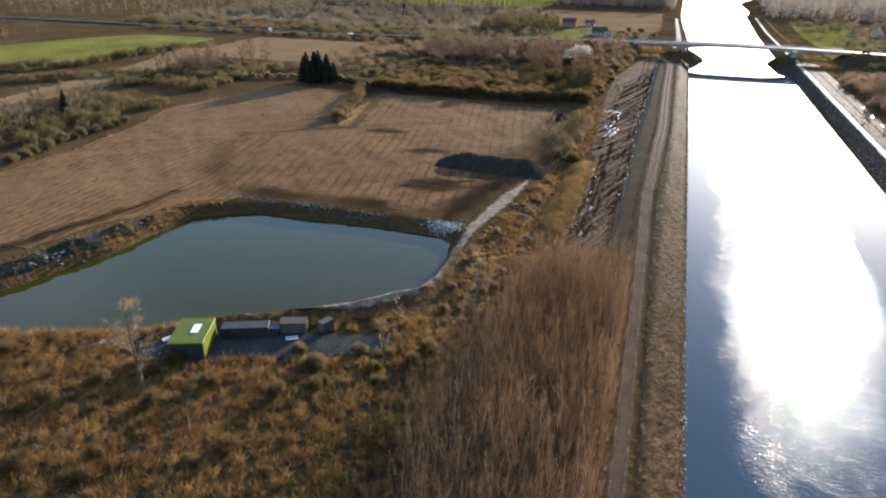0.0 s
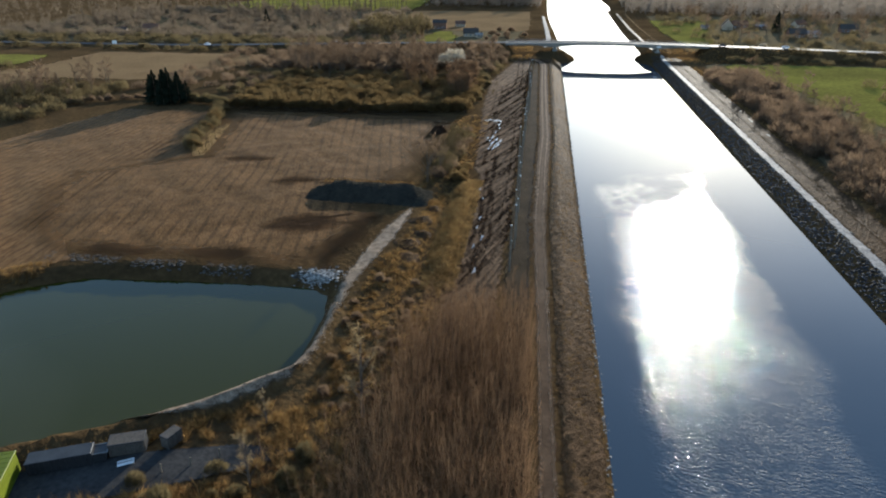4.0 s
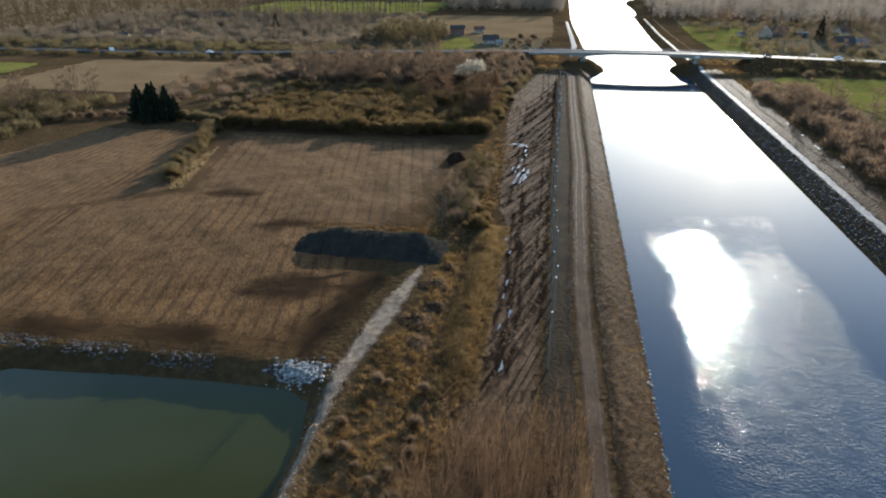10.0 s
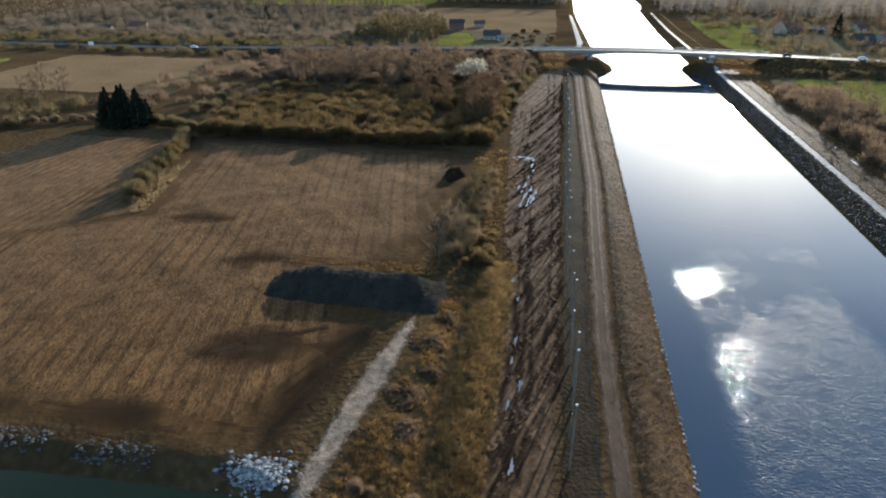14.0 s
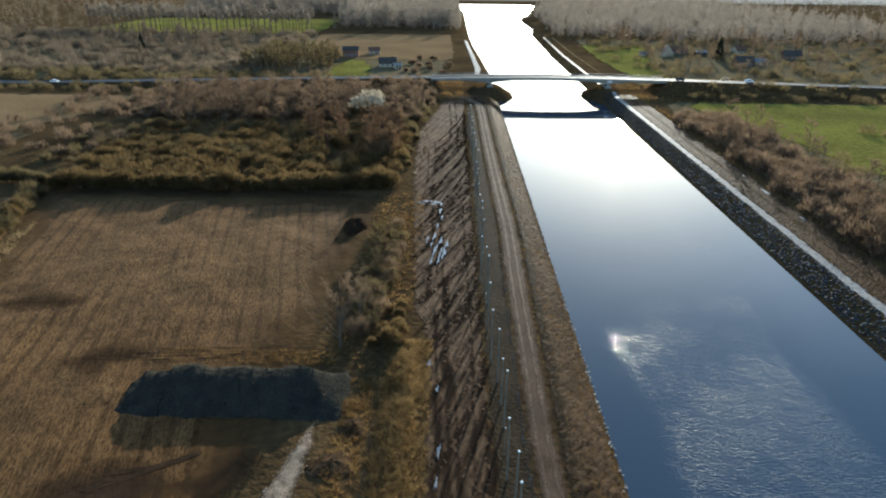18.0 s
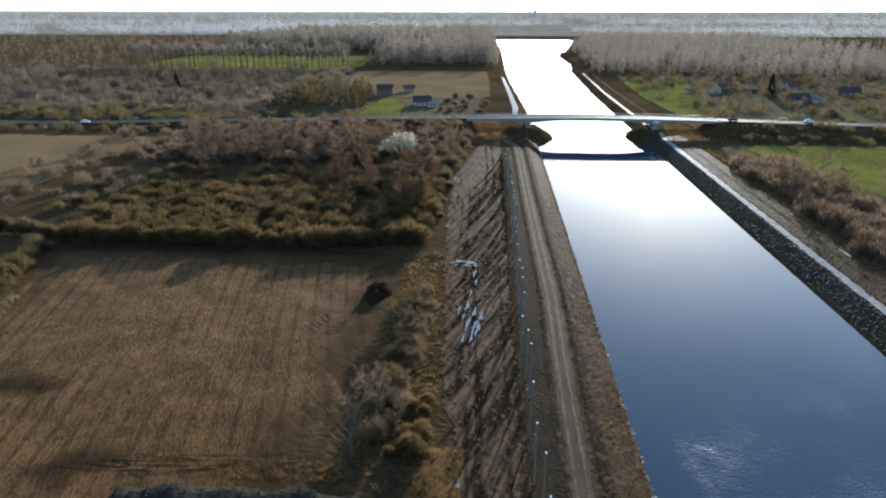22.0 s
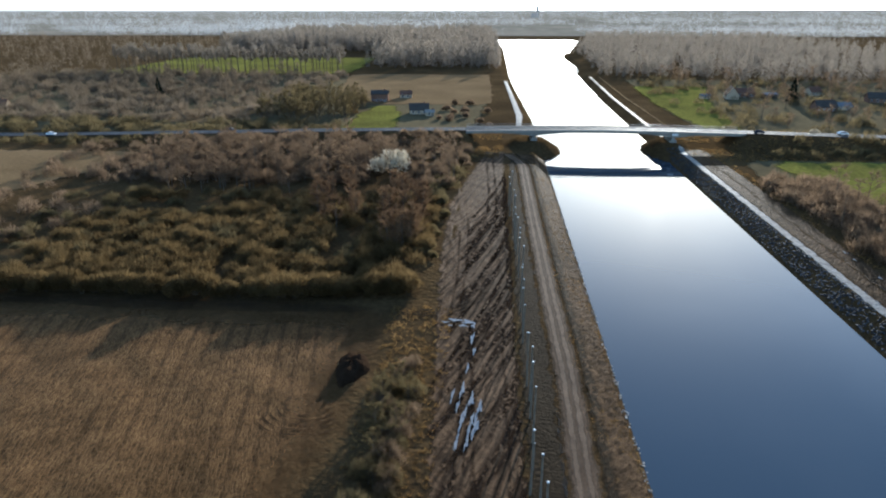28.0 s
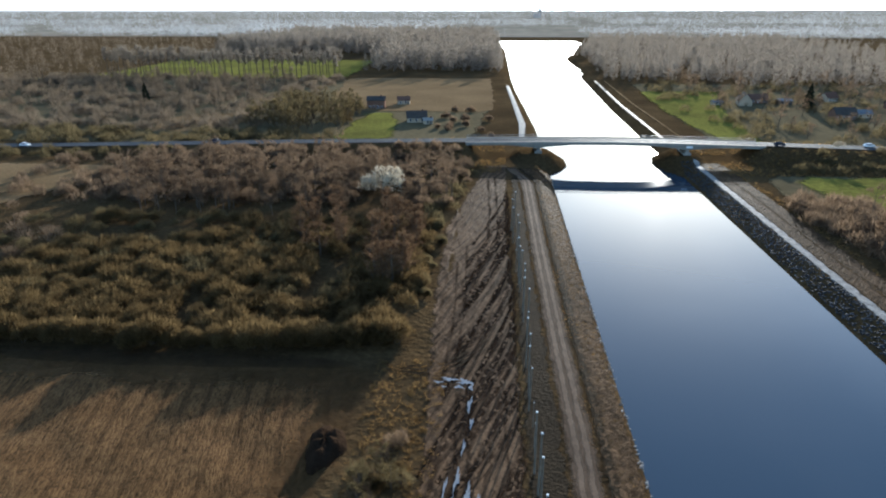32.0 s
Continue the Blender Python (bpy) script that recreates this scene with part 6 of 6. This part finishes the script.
part("roof_sheet", Shape().box(0.0, -0.9, 3.06, 1.2, 1.7, 3.12).mesh("roof_sheet", M_WHITE), shed, "pale translucent roof light")


def container(x, y, deg, l, w, h, mat, label, name="site_container"):
    ob = turned(name, x, y, deg, label, "container")
    part("body", Shape().box(-l / 2, -w / 2, 0.1, l / 2, w / 2, h, 0.04).mesh("body", mat), ob)
    rib = Shape().box(-0.06, -0.05, 0.2, 0.06, 0.05, h - 0.1).mesh("rib", mat)
    for k in range(int(l / 0.6)):
        for sgn in (-1, 1):
            part("rib", rib, ob, loc=(-l / 2 + 0.3 + 0.6 * k, sgn * (w / 2 + 0.03), 0))
    part("roof_frame", Shape().box(-l / 2 - 0.05, -w / 2 - 0.05, h - 0.14, l / 2 + 0.05, w / 2 + 0.05, h - 0.02).mesh("roof_frame", M_STEEL), ob)
    part("door", Shape().box(l / 2 + 0.01, -w / 2 + 0.15, 0.2, l / 2 + 0.06, w / 2 - 0.15, h - 0.2).mesh("door", M_STEEL), ob, "dark steel door")
    return ob


container(-70.3, 68.6, 24, 7.6, 2.2, 1.9, M_STEEL, "long dark open-topped steel container by the pond")
container(-63.4, 72.3, 22, 4.4, 2.2, 2.0, M_GREYBOX, "weathered grey container beside the marl berm")
container(-58.3, 74.2, 70, 2.4, 1.4, 2.0, M_GREYBOX, "narrow weathered grey-brown cabin beside the berm", "narrow_cabin")
pipe = turned("floating_pipe", -74.5, 72.2, 20, "dark floating dredge pipe at the pond's edge", "pipe", -1.95)
part("barrel", Shape().tube((-4, 0, 0.15), (3.2, 0, 0.3), 0.2, 0.2, 8).mesh("barrel", M_STEEL), pipe)
part("float", Shape().box(2.2, -0.6, -0.2, 4.2, 0.6, 0.7, 0.1).mesh("float", M_STEEL), pipe)
for x, y, d, lab in ((-62.5, 70.0, 30, "white board lying on the yard gravel"), (-81.5, 63.0, 60, "white sheet leaning beside the shed"), (-90.5, 58.8, 20, "white board dumped in the grass")):
    b = turned("white_board", x, y, d, lab, "board")
    part("panel", Shape().box(-1.0, -0.5, 0.02, 1.0, 0.5, 0.12, 0.02).mesh("panel", M_WHITE), b)
    part("batten", Shape().box(-0.9, -0.05, 0.12, 0.9, 0.05, 0.18).mesh("batten", M_WOOD), b)
for x, y, h in ((-63.5, 45.5, 2.6), (-57, 69, 1.3), (-54, 70.8, 1.2), (-51, 72.8, 1.3), (-48.5, 74.5, 1.2), (-87, 58, 1.4), (-91, 41, 1.6), (-102, 57.5, 1.0)):
    p = turned("wooden_post", x, y, rnd.uniform(0, 90), "weathered leaning wooden post in the grass", "post")
    p["group"] = "old posts"
    part("shaft", Shape().tube((0, 0, -0.3), (0.08 * h, 0.03 * h, h), 0.13, 0.1, 7).mesh("shaft", M_WOOD), p)

for x, y, l, d in ((-86.5, 60.5, 3.6, 70), (-88, 58.6, 2.8, 10), (-84.2, 59.6, 3.2, 35), (-101.5, 58.2, 3.4, 40), (-105, 53.5, 4.0, 15), (-92.5, 57.0, 2.6, -20)):
    t = turned("timber_beam", x, y, d, "dark weathered timber beam lying by the pond", "beam")
    t["group"] = "dumped timber"
    part("beam", Shape().box(-l / 2, -0.16, 0.02, l / 2, 0.16, 0.34, 0.04).mesh("beam", M_STEEL if l > 3.3 else M_GREYBOX), t)
    part("cross_bar", Shape().box(-0.14, -0.9, 0.34, 0.14, 0.9, 0.52, 0.03).mesh("cross_bar", M_GREYBOX), t)
bin_ = turned("skip_bin", -66.4, 70.3, 24, "open dark steel skip at the end of the container", "skip")
part("body", Shape().prism([(-1.0, 0.1), (1.0, 0.1), (1.35, 1.5), (-1.35, 1.5)], -0.9, 0.9).mesh("body", M_STEEL), bin_)
part("rim", Shape().box(-1.4, -0.98, 1.46, 1.4, -0.86, 1.6).box(-1.4, 0.86, 1.46, 1.4, 0.98, 1.6).box(-1.42, -0.86, 1.46, -1.3, 0.86, 1.6).box(1.3, -0.86, 1.46, 1.42, 0.86, 1.6).mesh("rim", M_GALV), bin_)

# ---- houses ----
def house(x, y, deg, l, w, eave, ridge, wall, roof, label, windows=3, base=None):
    ob = turned("house", x, y, deg, label, "house", (float(height(x, y)) - 0.1) if base is None else base)
    s = Shape().box(-l / 2, -w / 2, 0, l / 2, w / 2, eave)
    i = len(s.v)
    s.v += [(-l / 2, -w / 2, eave), (-l / 2, w / 2, eave), (-l / 2, 0, ridge), (l / 2, -w / 2, eave), (l / 2, w / 2, eave), (l / 2, 0, ridge)]
    s.f += [(i, i + 2, i + 1), (i + 3, i + 4, i + 5)]
    part("wall", s.mesh("wall", wall), ob)
    o, t = 0.4, 0.18
    for sgn in (-1, 1):
        r = Shape()
        k = (ridge - eave) / (w / 2)
        a, b = (sgn * (w / 2 + o), eave - o * k), (0.0, ridge)
        r.v = [(px, yy, z + dz) for px in (-l / 2 - o, l / 2 + o) for (yy, z) in (a, b) for dz in (0.03, 0.03 + t)]
        r.f = [(0, 1, 3, 2), (4, 6, 7, 5), (0, 4, 5, 1), (2, 3, 7, 6), (1, 5, 7, 3), (0, 2, 6, 4)]
        part("roof_slope", r.mesh("roof_slope", roof), ob)
    part("chimney", Shape().box(l * 0.25, -0.35, ridge - 0.6, l * 0.25 + 0.7, 0.35, ridge + 1.0, 0.04).mesh("chimney", M_BRICK), ob)
    wf = Shape().box(-0.62, -0.05, -0.75, 0.62, 0.05, 0.75).mesh("window_frame", M_WHITE)
    wp = Shape().box(-0.52, -0.07, -0.65, 0.52, 0.02, 0.65).mesh("pane", M_GLASS)
    for k in range(windows):
        px = -l / 2 + l * (k + 0.6) / (windows + 0.4)
        win = part("window", wf, ob, loc=(px, -w / 2 - 0.04, 1.7))
        part("pane", wp, win)
    part("door", Shape().box(l / 2 - 1.6, -w / 2 - 0.08, 0, l / 2 - 0.7, -w / 2 + 0.02, 2.05).mesh("door", M_WOOD), ob)
    return ob


house(-66, 526, 8, 11, 7.5, 3.0, 6.2, M_RENDER, M_SLATE, "white rendered house with a dark slate roof")
house(-59, 519, 8, 5, 4, 2.4, 3.6, M_RENDER, M_CONCRETE, "small white garden outbuilding", 1)
house(-97, 574, 5, 11, 9, 5.5, 7.5, M_BRICK, M_SLATE, "square brown brick house", 4)
house(-82, 592, 5, 8, 6, 3, 5, M_RENDER, M_TILE, "pale house behind the lawns", 2)
house(138, 602, 80, 12, 8, 3.5, 8.0, M_RENDER, M_SLATE, "steep-gabled pale house in the village")
house(150, 612, 0, 12, 7, 3.0, 6.0, M_BRICK, M_TILE, "brown brick house in the village", 3)
house(165, 608, 15, 9, 6, 2.6, 3.6, M_GREYBOX, M_GALV, "low barn with a bright metal roof", 1)
house(174, 549, 5, 12, 8, 3.4, 6.8, M_BRICK, M_SLATE, "grey-roofed brick house by the lane", 4)
house(188, 556, 5, 9, 6, 2.8, 4.6, M_RENDER, M_GALV, "white outbuilding with a pale roof", 2)
house(120, 600, 10, 6, 4, 2.4, 3.4, M_RENDER, M_GALV, "small white shed at the meadow's edge", 1)
house(200, 622, 30, 11, 7, 3.0, 6.0, M_RENDER, M_TILE, "pale village house among trees", 3)
house(226, 590, -10, 12, 8, 3.2, 6.4, M_BRICK, M_SLATE, "brick village house among trees", 3)
house(-325, 524, 12, 12, 8, 3.2, 6.5, M_RENDER, M_TILE, "white house beyond the western road", 3)
house(-346, 515, 12, 9, 6, 2.6, 4.4, M_RENDER, M_SLATE, "low pale outbuilding beyond the western road", 2)

# ---- vehicles and road sign ----
def build_car(mat, label):
    ob = tagged(new("car"), label, "car")
    s = Shape()
    s.prism([(-2.15, 0.3), (2.15, 0.3), (2.2, 0.75), (1.3, 0.92), (0.75, 1.42), (-1.1, 1.45), (-1.9, 0.98), (-2.2, 0.9)], -0.85, 0.85)
    part("body", s.mesh("body", mat), ob)
    part("windscreen", Shape().prism([(1.25, 0.95), (0.78, 1.38), (0.83, 1.4), (1.32, 0.95)], -0.7, 0.7).mesh("windscreen", M_GLASS), ob)
    part("side_window", Shape().box(-1.4, -0.87, 0.95, 0.7, 0.87, 1.32).mesh("side_window", M_GLASS), ob)
    for x in (-1.35, 1.35):
        for y in (-0.8, 0.8):
            part("wheel", Shape().tube((x, y - 0.1, 0.32), (x, y + 0.1, 0.32), 0.32, 0.32, 12).mesh("wheel", M_STEEL), ob)
    return ob


M_CARW = material("white_car_paint", (0.7, 0.7, 0.7), (0.78, 0.78, 0.78), 1, 0.25)
M_CARD = material("dark_car_paint", (0.03, 0.035, 0.05), (0.05, 0.055, 0.07), 1, 0.2)
for x, dy, mat, lab in ((-236, -2, M_CARW, "white car on the embankment road"), (-148, 2, M_CARD, "dark car on the embankment road"), (96, -2, M_CARD, "dark car east of the bridge"), (134, 2, M_CARW, "pale car east of the bridge")):
    c = build_car(mat, lab)
    c.location = (x, ROAD_Y + dy, float(road_height(x)) + 0.13)
sign = turned("road_sign", -300, ROAD_Y - 8, 0, "large white road sign on two posts", "sign")
part("board", Shape().box(-1.6, -0.06, 2.0, 1.6, 0.06, 4.2, 0.02).mesh("board", M_WHITE), sign)
for x in (-1.1, 1.1):
    part("post", Shape().tube((x, 0.1, -0.5), (x, 0.1, 4.1), 0.07, 0.07, 8).mesh("post", M_GALV), sign)
